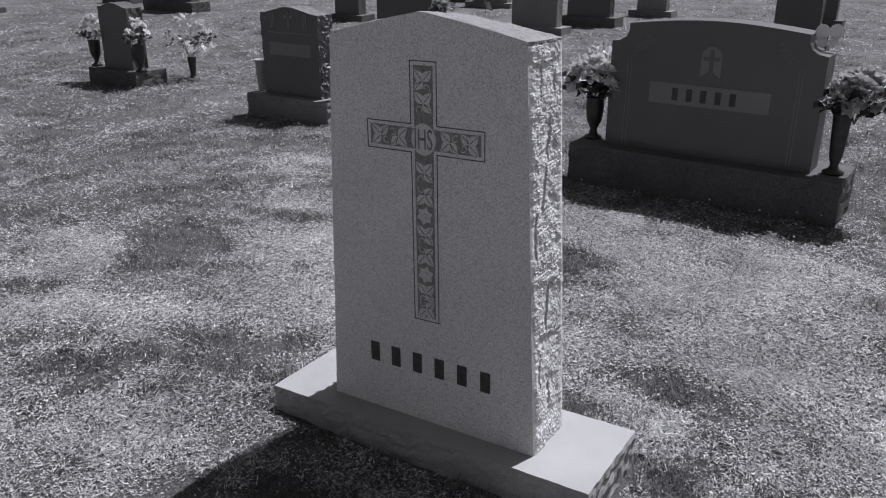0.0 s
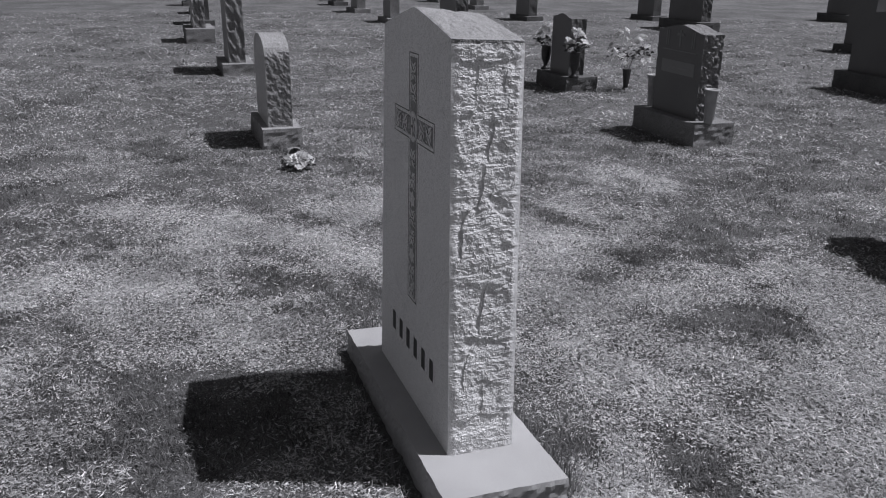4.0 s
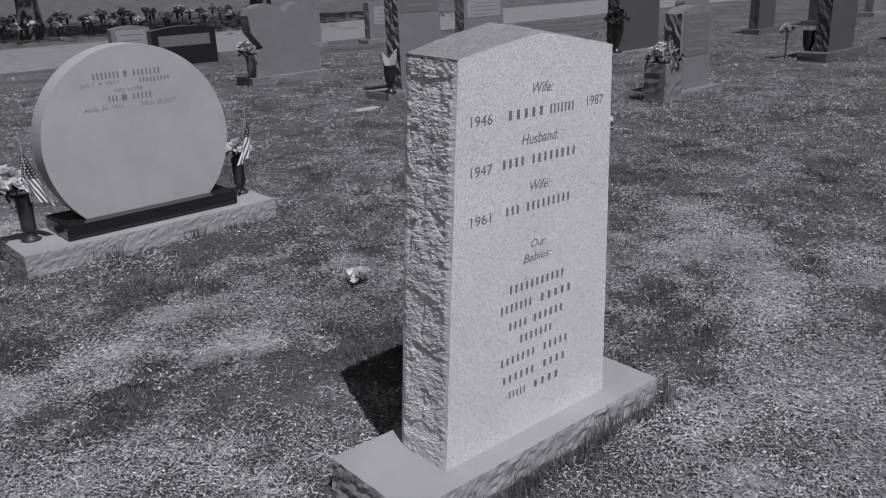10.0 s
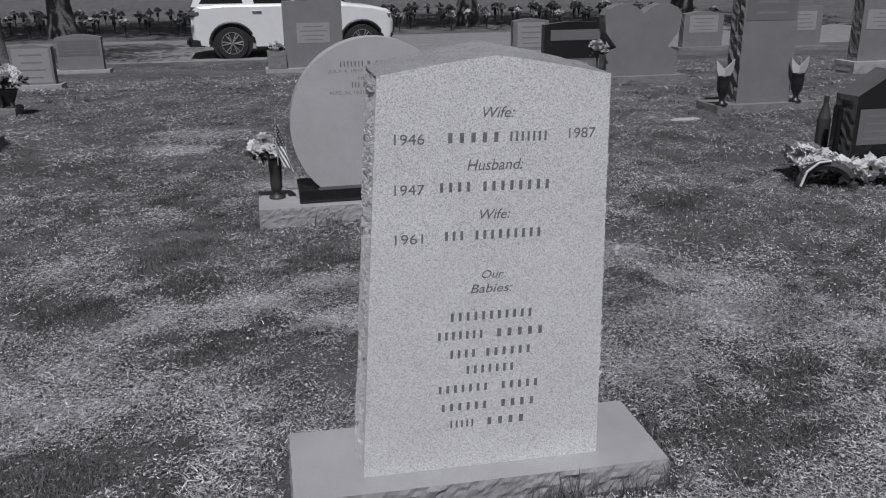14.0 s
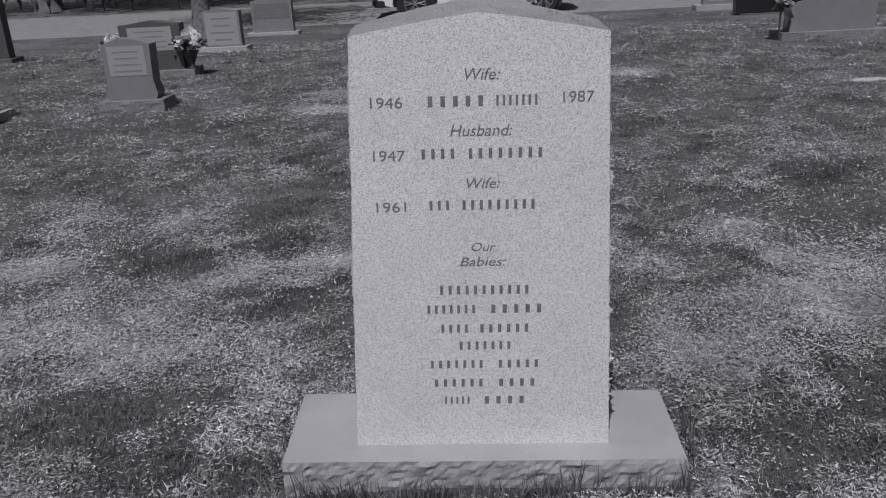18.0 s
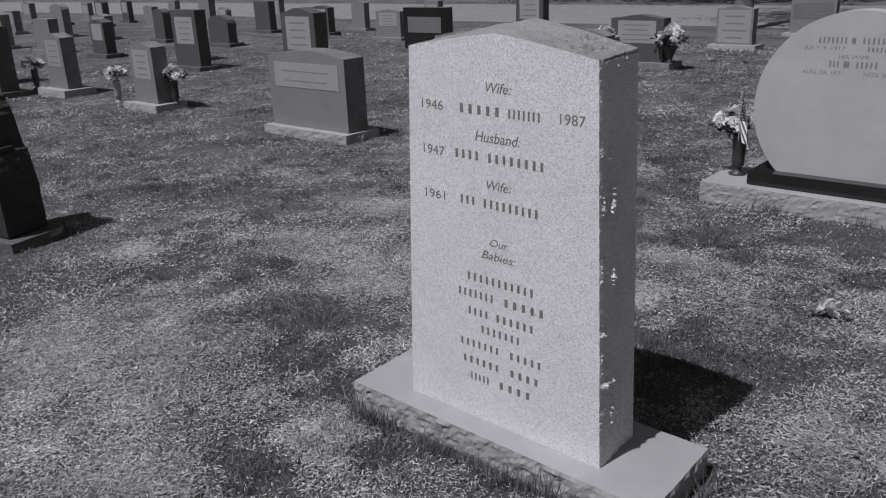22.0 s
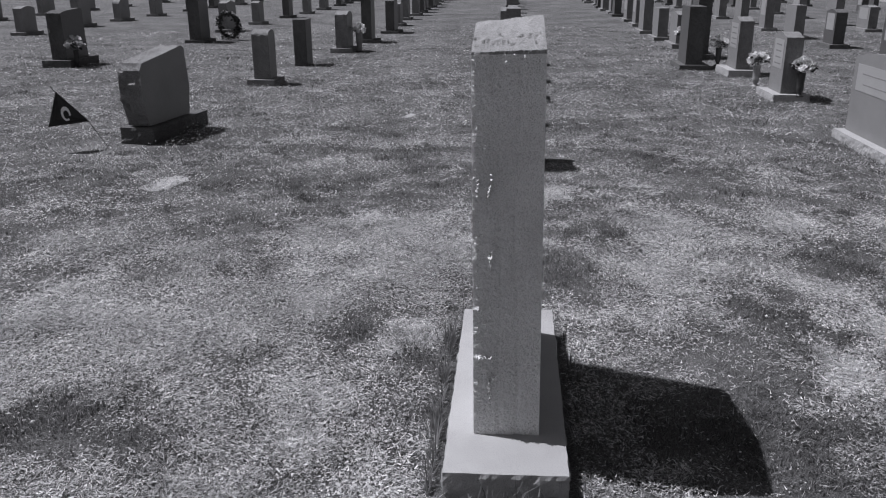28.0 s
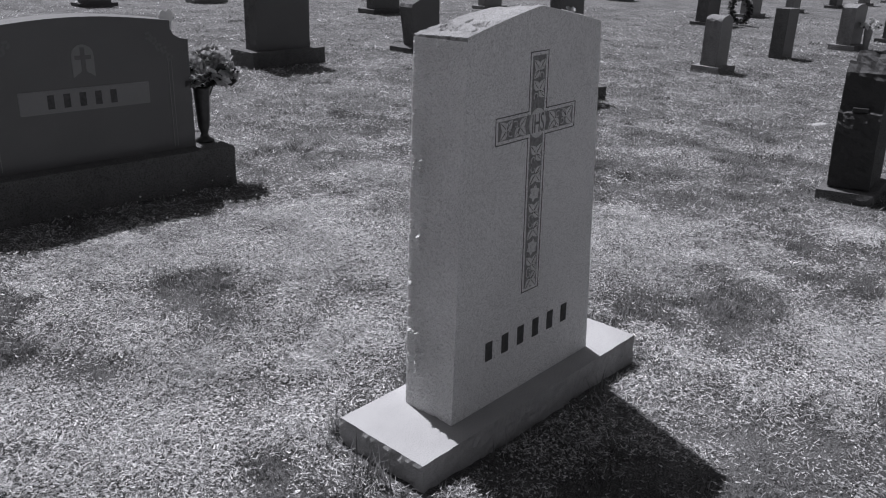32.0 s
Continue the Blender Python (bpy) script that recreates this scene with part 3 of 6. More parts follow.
def main_die():
    """The die: flat faces, rock-pitched ends and a low peaked top."""
    rows_z, rows_y, rows_x = 540, 94, 90
    y0, y1 = -DEPTH / 2, DEPTH / 2
    bm = bmesh.new()

    def end_point(sign, i, j):
        z = SHOULDER * i / rows_z * (1 - 0.005 * j / rows_y)
        y = y0 + (y1 - y0) * j / rows_y
        x = HALF_B + (HALF_T - HALF_B) * i / rows_z
        edge = min(j, rows_y - j) / 10.0
        f = min(1.0, (0.12 if sign > 0 else 0.45) + edge)
        if sign > 0:
            a = noise.fractal((y * 24 + 3, z * 30, 1.0), 0.8, 2.1, 3)
            b = noise.noise((y * 7 + z * 1.2, z * 4.6, 7.0))
            g = noise.fractal((y * 95 + 9 * a, z * 125, 5.0), 0.6, 2.2, 3)
            c = noise.fractal((y * 48, z * 70, 9.0), 0.7, 2.1, 2)
            k = 0.004 * b + 0.0019 * g + 0.0023 * a + 0.0016 * c + 0.005
            for yc, za, zb, dep in CLEFTS:
                v = y - yc - 0.008 * noise.noise((z * 22, yc * 90, 3)) - 0.12 * (z - za)
                if -0.05 < v < 0 and za < z < zb:
                    k -= 1.15 * dep * (1 + v / 0.05) ** 2 * min(1.0, (z - za) / 0.03, (zb - z) / 0.02)
            for ya, yb, zc, slope, dep in OVERHANGS:
                v = z - zc - slope * (y - ya) - 0.012 * noise.noise((y * 40, zc * 90, 6)) - 0.004 * noise.noise((y * 130, zc * 90, 2))
                if -0.09 < v < 0 and ya < y < yb:
                    k -= 1.5 * dep * (1 + v / 0.09) ** 2 * min(1.0, (y - ya) / 0.015, (yb - y) / 0.015)
        else:
            a = noise.fractal((y * 60 + 3, z * 60, 11.0), 0.9, 2.1, 4)
            b = noise.noise((y * 8, z * 2.2, 17.0))
            g = noise.fractal((y * 120, z * 105, 15.0), 0.6, 2.2, 2)
            k = 0.0034 * a + 0.005 * b + 0.0030 * g - 0.006 * math.exp(-((y + 0.028 + 0.006 * math.sin(z * 7)) / 0.009) ** 2) - 0.003 * math.exp(-((y - 0.022 - 0.004 * math.sin(z * 9)) / 0.006) ** 2)
            # small ledges that stand out and catch the sun on their upper sides
            for yc, zc, dy, dz, high in LEDGES:
                u = ((y - yc) * dy + (z - zc) * dz) / (dy * dy + dz * dz)
                if abs(u) < 1.2:
                    off = math.hypot(y - yc - u * dy, z - zc - u * dz)
                    ragged = 0.5 + noise.noise((y * 260, z * 260, 4.0)) + 0.6 * noise.noise((y * 90, z * 90, 8.0))
                    k += high * (1.9 if yc < 0.08 else 1.0) * min(1.3, max(0.0, ragged)) * math.exp(-(off / 0.0075) ** 2) * min(1.0, 2.4 - 2 * abs(u))
        return (sign * (x + f * k), y, z)

    def top_point(i, j):
        u = -1 + 2 * i / rows_x
        y = y0 + (y1 - y0) * j / rows_y
        z = APEX - (APEX - SHOULDER) * abs(u) ** 1.15 - (0.006 + 0.014 * (1 - abs(u))) * j / rows_y
        f = min(1.0, min(j, rows_y - j) / 3.0) * min(1.0, min(i, rows_x - i) / 3.0)
        chip = noise.fractal((u * 6, y * 26, 2.0), 0.9, 2.1, 5)
        k = 0.004 * chip + 0.002
        if u < -0.45:
            k -= 0.026 * max(0.0, noise.fractal((u * 7, y * 24, 5.0), 0.8, 2.1, 3) - 0.15)
        return (u * HALF_T, y, z + f * k)

    grids = {}
    for sign in (1, -1):
        grids[sign] = [[bm.verts.new(end_point(sign, i, j)) for j in range(rows_y + 1)] for i in range(rows_z + 1)]
    top = []
    for i in range(rows_x + 1):
        if i == 0:
            top.append(grids[-1][rows_z])
        elif i == rows_x:
            top.append(grids[1][rows_z])
        else:
            top.append([bm.verts.new(top_point(i, j)) for j in range(rows_y + 1)])
    for g in (grids[1], grids[-1], top):
        for a, b in zip(g, g[1:]):
            for j in range(rows_y):
                bm.faces.new((a[j], a[j + 1], b[j + 1], b[j]))
    for j in (0, rows_y):
        ring = [r[j] for r in grids[-1]] + [r[j] for r in top[1:-1]] + [r[j] for r in grids[1]][::-1]
        bm.faces.new(ring)
    bm.faces.new(grids[1][0] + grids[-1][0][::-1])
    bmesh.ops.recalc_face_normals(bm, faces=bm.faces[:])
    ob = part("die", bm, M_GRAN, mon, "grey granite die with rock-pitched ends")
    ob.data.materials.append(M_ROCK)
    ob.data.materials.append(M_HAMMERED)
    ob.data.materials.append(M_TOP)
    for p in ob.data.polygons:
        c = p.center
        if abs(p.normal.y) < 0.9 or len(p.vertices) == 4 and abs(c.y) < DEPTH / 2 - 0.004:
            p.material_index = (1 if c.x > 0 else 2) if abs(c.x) > HALF_T - 0.03 and c.z < SHOULDER - 0.012 else 3
    return ob


main_die()
part("base", rock_block(1.144, 0.366, -0.24, 0.0, 0.008, 2.0, 0.014, 24.0, 0.25), M_BASE, mon, "sawn granite base with rock-faced sides")

FRONT, BACK = -DEPTH / 2, DEPTH / 2


def cross_shape(x0, x1, zt, zb, al, ar, za, zc):
    return [(x0, zb), (x0, zc), (al, zc), (al, za), (x0, za), (x0, zt), (x1, zt), (x1, za), (ar, za), (ar, zc), (x1, zc), (x1, zb)]


def carved_cross():
    CX = 0.0035
    outer = cross_shape(CX - 0.0425, CX + 0.0425, 1.108, 0.347, CX - 0.193, CX + 0.193, 0.936, 0.856)
    inner = cross_shape(CX - 0.0315, CX + 0.0315, 1.097, 0.358, CX - 0.182, CX + 0.182, 0.925, 0.867)
    cross = part("cross", box(-0.001, 0.001, FRONT - 0.0002, FRONT + 0.001, 0.9, 0.902), M_CARVE, mon, "cross carved in low relief with leaves and flowers")
    # line, field and veins stand proud; the shade of the carving is their colour
    line = bmesh.new()
    n = len(outer)
    for (xa, za), (xb, zb) in zip(outer, outer[1:] + outer[:1]):
        w = 0.0014
        add_box(line, min(xa, xb) - w, max(xa, xb) + w, FRONT - 0.0006, FRONT + 0.002, min(za, zb) - w, max(za, zb) + w)
    part("outline", line, M_CUT, cross, "dark line round the cross, shade of a cut as colour")
    fb = bmesh.new()
    a = [fb.verts.new((x, FRONT - 0.0005, z)) for x, z in inner]
    b = [fb.verts.new((x, FRONT + 0.002, z)) for x, z in inner]
    fb.faces.new(a)
    fb.faces.new(b[::-1])
    for k in range(len(inner)):
        fb.faces.new((a[k], b[k], b[(k + 1) % n], a[(k + 1) % n]))
    bmesh.ops.recalc_face_normals(fb, faces=fb.faces[:])
    part("field", fb, M_FIELD, cross, "dark ground of the cross, recess shade in its colour")

    def leaf(bm, cx, cz, ang, ln, wd):
        ca, sa = math.cos(ang), math.sin(ang)
        n = 7
        l, r, m = [], [], []
        for k in range(n + 1):
            t = k / n
            w = wd * math.sin(math.pi * t ** 0.8) * (1 - 0.15 * t)
            for lst, side, y in ((l, 1, -0.0022), (m, 0, -0.0012), (r, -1, -0.0022)):
                u, v = t * ln, side * w
                lst.append(bm.verts.new((cx + u * ca - v * sa, FRONT + y, cz + u * sa + v * ca)))
        for k in range(n):
            bm.faces.new((l[k], m[k], m[k + 1], l[k + 1]))
            bm.faces.new((m[k], r[k], r[k + 1], m[k + 1]))

    def sprig(cx, cz, ang, flip=1):
        bm = bmesh.new()
        vein = bmesh.new()
        for da, ln, wd in ((0.74, 0.041, 0.0145), (-0.74, 0.041, 0.0145), (math.pi - 0.85 * flip, 0.037, 0.0140), (1.95 * flip, 0.027, 0.0095)):
            leaf(bm, cx, cz, ang + da, ln, wd)
            u, v = math.cos(ang + da), math.sin(ang + da)
            tube(vein, [(cx + q * ln * u, FRONT - 0.0019, cz + q * ln * v) for q in (0.12, 0.5, 0.86)], 0.0009, 4)
        part("leaf_vein_shade", vein, M_CUT, cross)
        part("leaf_sprig", bm, M_CARVE, cross)
        cu = bmesh.new()
        pts = []
        for k in range(14):
            t = k / 13
            a2 = ang + math.pi + 0.9 * flip + t * 4.6 * flip
            rr = 0.013 * (1 - 0.65 * t)
            pts.append((cx + 0.020 * math.cos(ang + math.pi + 0.5 * flip) + rr * math.cos(a2), FRONT - 0.0008, cz + 0.020 * math.sin(ang + math.pi + 0.5 * flip) + rr * math.sin(a2)))
        tube(cu, pts, 0.0018, 5)
        part("tendril", cu, M_CARVE, cross)

    def flower(cx, cz):
        bm = bmesh.new()
        for k in range(6):
            leaf(bm, cx, cz, k * math.pi / 3 + 0.3, 0.028, 0.0115)
        lathe(bm, [(0.008, -0.001), (0.006, 0.003)], 12, (0, 0, 0))
        for v in bm.verts[-24:]:
            v.co = Vector((cx + v.co.x, FRONT - 0.0026 - v.co.z * 0.4, cz + v.co.y))
        part("carved_flower", bm, M_CARVE, cross)

    up = math.pi / 2
    for k, (z, f) in enumerate(((1.055, 1), (0.995, -1))):
        sprig(CX, z, up, f)
    for k, z in enumerate((0.80, 0.735, 0.615, 0.555, 0.435, 0.385)):
        sprig(CX, z, up if k % 2 == 0 else -up, 1 if k % 2 else -1)
    flower(CX, 0.675)
    flower(CX, 0.495)
    for x, a in ((-0.085, 0.0), (-0.145, math.pi), (0.085, math.pi), (0.145, 0.0)):
        sprig(CX + x, 0.896, a, 1 if x > 0 else -1)
    md = bmesh.new()
    lathe(md, [(0.043, 0.0), (0.043, 0.0025), (0.040, 0.0035)], 32)
    for v in md.verts:
        v.co = Vector((CX + v.co.x * 0.93, FRONT - v.co.z, 0.896 + v.co.y * 1.05))
    bmesh.ops.recalc_face_normals(md, faces=md.faces[:])
    medal = part("medallion", md, M_CARVE, cross, "round medallion at the crossing")
    part("letters", fit_words(words("IHS", 0.06, 0.0008), CX - 0.028, CX + 0.030, 0.868, 0.926, FRONT - 0.0037), M_CUTSOFT, medal, "letters of the medallion, shade of their cuts as colour")


carved_cross()
# the family name and the given names stand as plain bars
bars([(-0.234, 0.244, 0.163, 0.229, 6)], FRONT, M_CUT, mon, 0.0009, 0.42, "dark bar of the family name, cut shade as colour")


def back_text():
    # letters and bars stand proud; their grey is the shade of cut strokes
    y, dx, dz = BACK, -0.009, -0.006
    for text, x0, x1, z0, z1, sh in (("Wife:", -0.042, 0.044, 1.062, 1.091, 0.25), ("1946", 0.199, 0.279, 0.996, 1.024, 0), ("1987", -0.273, -0.197, 1.002, 1.030, 0),
                                     ("Husband:", -0.073, 0.083, 0.922, 0.952, 0.25), ("1947", 0.198, 0.279, 0.861, 0.889, 0), ("Wife:", -0.042, 0.044, 0.785, 0.813, 0.25),
                                     ("1961", 0.201, 0.278, 0.724, 0.752, 0), ("Our", -0.031, 0.033, 0.612, 0.636, 0.25), ("Babies:", -0.058, 0.064, 0.569, 0.595, 0.25)):
        part("inscription", fit_words(words(text, 0.03, 0.0006, sh), x0 + dx, x1 + dx, z0 + dz, z1 + dz, y, True), M_CUTBACK, mon, "words on the back face, shade of their cuts as colour")
    rows = [[(-0.010, 0.146, 5), (-0.139, -0.028, 7)], [(0.066, 0.164, 4), (-0.156, 0.045, 8)], [(0.083, 0.147, 3), (-0.138, 0.062, 9)], [(-0.125, 0.127, 11)], [(0.02, 0.162, 7), (-0.163, -0.008, 5)], [(0.04, 0.126, 4), (-0.126, 0.02, 6)], [(-0.077, 0.077, 7)], [(0.0, 0.159, 7), (-0.155, -0.03, 5)], [(0.0, 0.15, 6), (-0.147, -0.03, 4)], [(0.04, 0.12, 5), (-0.119, 0.012, 4)]]
    zs = [(0.998, 1.030), (0.865, 0.897), (0.728, 0.76), (0.487, 0.518), (0.430, 0.461), (0.371, 0.402), (0.318, 0.349), (0.260, 0.290), (0.200, 0.230), (0.143, 0.173)]
    for row, (z0, z1) in zip(rows, zs):
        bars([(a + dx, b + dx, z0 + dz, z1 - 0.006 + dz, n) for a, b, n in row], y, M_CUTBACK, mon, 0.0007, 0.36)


back_text()


# ---- other gravestones ----


def outline(kind, w, h):
    a = w / 2
    if kind == "flat":
        return [(-a, 0), (-a, h), (a, h), (a, 0)]
    if kind == "slope":
        return [(-a, 0), (-a * 1.02, h * 0.93), (-a * 0.6, h * 0.97), (a * 0.7, h), (a * 0.92, h * 0.985), (a, 0)]
    if kind == "desk":
        return [(-a * 0.8, 0), (-a, h * 0.72), (-a * 0.9, h * 0.78), (a * 0.75, h), (a, h * 0.96), (a * 0.85, 0)]
    if kind == "house":
        return [(-a, 0), (-a, h * 0.82), (-a * 0.38, h), (a, h * 0.74), (a, 0)]
    if kind == "arch":
        return [(-a, 0), (-a, h * 0.92)] + [(a * (-1 + 2 * k / 12), h * (0.92 + 0.08 * math.sin(math.pi * k / 12))) for k in range(1, 12)] + [(a, h * 0.92), (a, 0)]
    if kind == "round":
        return [(-a, 0), (-a, h - a * 0.45)] + [(a * math.cos(math.pi * (1 - k / 14)), h - a * 0.45 + a * 0.45 * math.sin(math.pi * k / 14)) for k in range(1, 14)] + [(a, h - a * 0.45), (a, 0)]
    if kind == "serp":
        pts = []
        for k in range(17):
            u = -1 + 2 * k / 16
            pts.append((a * u, h * (0.93 + 0.07 * (0.5 + 0.5 * math.cos(math.pi * u)))))
        return [(-a, 0)] + pts + [(a, 0)]
    if kind == "waist":
        pts = [(-a * 0.92, 0), (-a * 1.0, h * 0.08), (-a * 0.9, h * 0.3), (-a * 0.96, h * 0.9)]
        return pts + [(a * u, h * (0.9 + 0.1 * math.cos(math.pi * u / 2))) for u in (-0.6, -0.3, 0, 0.3, 0.6)] + [(-x, z) for x, z in pts[::-1]]
    if kind == "scrolled":
        s = [(-a, 0), (-a, h * 0.78)] + [(-a + a * 0.17 * math.sin(t), h * (0.90 - 0.09 * math.cos(t))) for t in (0.0, 0.5, 1.0, 1.5)]
        s += [(-a * 0.83, h * 0.95)]
        mid = [(a * 0.83 * (-1 + 2 * k / 14), h * (0.95 + 0.05 * math.sin(math.pi * k / 14))) for k in range(1, 14)]
        return s + mid + [(-x, z) for x, z in s[::-1]]
    if kind == "disc":
        r, cz = w / 2, h - w / 2
        t0 = math.asin(min(1.0, cz / r))
        return [(r * math.cos(t), cz + r * math.sin(t)) for t in [math.pi + t0 - (math.pi + 2 * t0) * k / 56 for k in range(57)]]
    if kind == "heart":
        pts = [(-a * 0.92, 0), (-a * 0.92, h * 0.33), (-a * 0.66, h * 0.40), (-a * 0.95, h * 0.62)]
        pts += [(-a * 0.5 + a * 0.5 * math.cos(t), h * 0.80 + h * 0.20 * math.sin(t)) for t in (2.9, 2.4, 1.9, 1.4, 0.9, 0.45)]
        return pts + [(0, h * 0.86)] + [(-x, z) for x, z in pts[::-1]]


ROUGH = {M_GRAN: M_ROCK, M_MID: M_MIDROCK, M_DARK: M_DARKROCK, M_BLACK: M_DARKROCK, M_PALE: M_ROCK}
SERIAL = [0.0]


def gravestone(x, y, w, d, h, base, kind, mat, label, rough=0.02, panel=None, turn=0.0, lean=(0.0, 0.0), base_mat=None, name="gravestone", fine=0.06, lines=4, group="gravestones in rows"):
    """w, d, h: the die; base: its width, depth and height above the grass, or None; panel: (face, x0, x1, z0, z1, material) in parts of w and h."""
    SERIAL[0] += 7.3
    seed = SERIAL[0]
    z0 = gz(x, y)
    ob = thing(name, pose(x, y, z0, lean[0], lean[1], turn), label, "gravestone", group)
    bh = 0.0
    if base:
        bw, bd, bh = base
        part("base", rock_block(bw, bd, -0.18, bh, 0.010, seed, 0.028 if math.hypot(x, y) < 8 else max(fine, 0.05)), base_mat or ROUGH[mat], ob)
        STONES.append((x, y, bw / 2 + 0.01, bd / 2 + 0.01))
    else:
        STONES.append((x, y, w / 2, d / 2))
    pts = [(px, pz + bh) for px, pz in outline(kind, w, h)]
    if not base:
        pts = [(pts[0][0], -0.15)] + pts[1:-1] + [(pts[-1][0], -0.15)]
    die = part("die", slab(pts, d, rough, seed, fine, 12 if fine < 0.03 else 6 if fine < 0.09 else 2, 19.0 if fine < 0.03 else 13.0), mat, ob)
    if rough > 0.004:
        die.data.materials.append(ROUGH[mat])
        for p in die.data.polygons:
            if abs(p.normal.y) < 0.9:
                p.material_index = 1
    if panel:
        face, a, b, c, e, pm = panel
        s = 1 if face == "+" else -1
        yy = s * (d / 2)
        pn = part("panel", box(a * w, b * w, min(yy - 0.01 * s, yy + 0.003 * s), max(yy - 0.01 * s, yy + 0.003 * s), bh + c * h, bh + e * h), pm, ob, "smooth lettered panel")
        if lines:
            spans = []
            rng = random.Random(int(seed * 10))
            ph = (e - c) * h
            for k in range(lines):
                zz = bh + c * h + ph * (k + 0.7) / (lines + 0.6)
                half = (b - a) * w * rng.uniform(0.25, 0.4)
                mid = (a + b) * w / 2
                spans.append((mid - half, mid + half, zz - ph * 0.02, zz + ph * 0.028, 1))
            bars(spans, s * (d / 2 + 0.003), M_CUTSOFT if pm is not M_PANEL_D else M_MID, pn, 0.001)
    return ob


# a wide dark stone with a panel, an arched window and carved corners
wide_stone = gravestone(-0.04, 3.09, 1.25, 0.20, 0.80, (1.63, 0.45, 0.24), "scrolled", M_DARK, "wide dark granite gravestone with arched top and pale name panel", 0.004, turn=-2.5, base_mat=M_DARKROCK, fine=0.04)


def wide_stone_details():
    f = -0.1
    pn = part("name_panel", box(-0.36, 0.36, f - 0.004, f + 0.01, 0.24 + 0.30, 0.24 + 0.425, bevel=0.003), M_PANEL_D, wide_stone, "pale panel with the family name")
    bars([(-0.24, 0.19, 0.565, 0.64, 5)], f - 0.004, M_CUT, wide_stone, 0.0012, 0.42)
    win = bmesh.new()
    pts = [(-0.06, 0.72), (-0.06, 0.84)] + [(0.06 * math.cos(math.pi * (1 - k / 8)), 0.84 + 0.055 * math.sin(math.pi * k / 8)) for k in range(1, 8)] + [(0.06, 0.84), (0.06, 0.72), (0.0, 0.76)]
    a = [win.verts.new((px, f - 0.003, pz)) for px, pz in pts]
    b = [win.verts.new((px, f + 0.004, pz)) for px, pz in pts]
    win.faces.new(a)
    for k in range(len(a)):
        win.faces.new((a[k], b[k], b[(k + 1) % len(a)], a[(k + 1) % len(a)]))
    wob = part("arched_window", win, M_PANEL_D, wide_stone, "frosted arched window motif")
    cr = bmesh.new()
    add_box(cr, -0.012, 0.012, f - 0.005, f, 0.74, 0.88)
    add_box(cr, -0.045, 0.045, f - 0.0052, f, 0.815, 0.838)
    part("window_cross", cr, M_DARK, wob)
    for s in (-1, 1):
        ln = bmesh.new()
        add_box(ln, s * 0.50 - 0.012, s * 0.50 - 0.008, f - 0.002, f, 0.26, 0.80)
        add_box(ln, s * 0.50 + 0.008, s * 0.50 + 0.012, f - 0.002, f, 0.26, 0.80)
        part("column_lines", ln, M_PANEL_D, wide_stone)
        rng = random.Random(3 + s)
        for k in range(5):
            fl = bmesh.new()
            cx, cz = s * (0.50 - 0.03 * k), 0.80 + 0.03 * k + rng.uniform(-0.01, 0.01)
            for q in range(6):
                an = q * math.pi / 3 + rng.uniform(0, 1)
                c2 = (cx + 0.016 * math.cos(an), cz + 0.016 * math.sin(an))
                ring = [fl.verts.new((c2[0] + 0.009 * math.cos(t), f - 0.003 - 0.001 * (q % 2), c2[1] + 0.009 * math.sin(t))) for t in (0, 1.05, 2.1, 3.14, 4.2, 5.2)]
                fl.faces.new(ring[::-1])
            part("carved_rose", fl, M_ROSE, wide_stone)


wide_stone_details()

twin = gravestone(-3.66, 3.46, 0.64, 0.19, 0.74, (0.91, 0.38, 0.18), "serp", M_DARK, "dark granite gravestone with carved upper panel beside two tall cups", 0.03, ("-", -0.36, 0.36, 0.46, 0.60, M_PANEL_D), base_mat=M_MIDROCK, fine=0.02, lines=1)
for piece in twin.children:
    if piece.name.startswith("die"):
        piece.data.materials[1] = M_MIDROCK
up = bmesh.new()
for x0, x1, z0, z1 in ((-0.012, 0.012, 0.70, 0.83), (-0.05, 0.05, 0.785, 0.803), (-0.20, -0.185, 0.70, 0.82), (-0.175, -0.16, 0.70, 0.82), (0.16, 0.175, 0.70, 0.82), (0.185, 0.20, 0.70, 0.82), (-0.24, 0.24, 0.665, 0.672)):
    add_box(up, x0, x1, -0.099, -0.09, 1.06 * z0, 1.06 * z1)
part("carved_cross", up, M_PANEL_D, twin, "shallow cross and candles")
gravestone(-6.33, 3.73, 0.46, 0.19, 0.67, (0.76, 0.39, 0.15), "serp", M_DARK, "dark gravestone with pale flower bunches at its sides", 0.025, base_mat=M_DARKROCK)
gravestone(-11.16, 4.08, 0.79, 0.22, 0.96, (1.13, 0.45, 0.18), "flat", M_DARK, "plain dark granite gravestone in the lawn", 0.02)
pale = gravestone(-4.48, 0.11, 0.65, 0.19, 0.69, (0.79, 0.30, 0.15), "round", M_PALE, "pale round-topped gravestone with rock-faced ends", 0.008, ("+", -0.4, 0.4, 0.4, 0.85, M_PANEL), fine=0.016, base_mat=M_AGED)
for piece in pale.children:
    if piece.name.startswith("die"):
        piece.data.materials[1] = M_AGED
gravestone(-8.56, 0.2, 0.65, 0.20, 1.03, (0.92, 0.38, 0.13), "flat", M_MID, "tall grey gravestone with rough edges", 0.03)
gravestone(-12.3, -0.01, 0.67, 0.20, 0.67, (1.00, 0.45, 0.22), "flat", M_MID, "low grey gravestone on a stepped base", 0.03)
gravestone(-4.95, 7.07, 0.93, 0.22, 0.69, (1.09, 0.46, 0.20), "arch", M_DARK, "large dark gravestone with a vase on its base", 0.02)
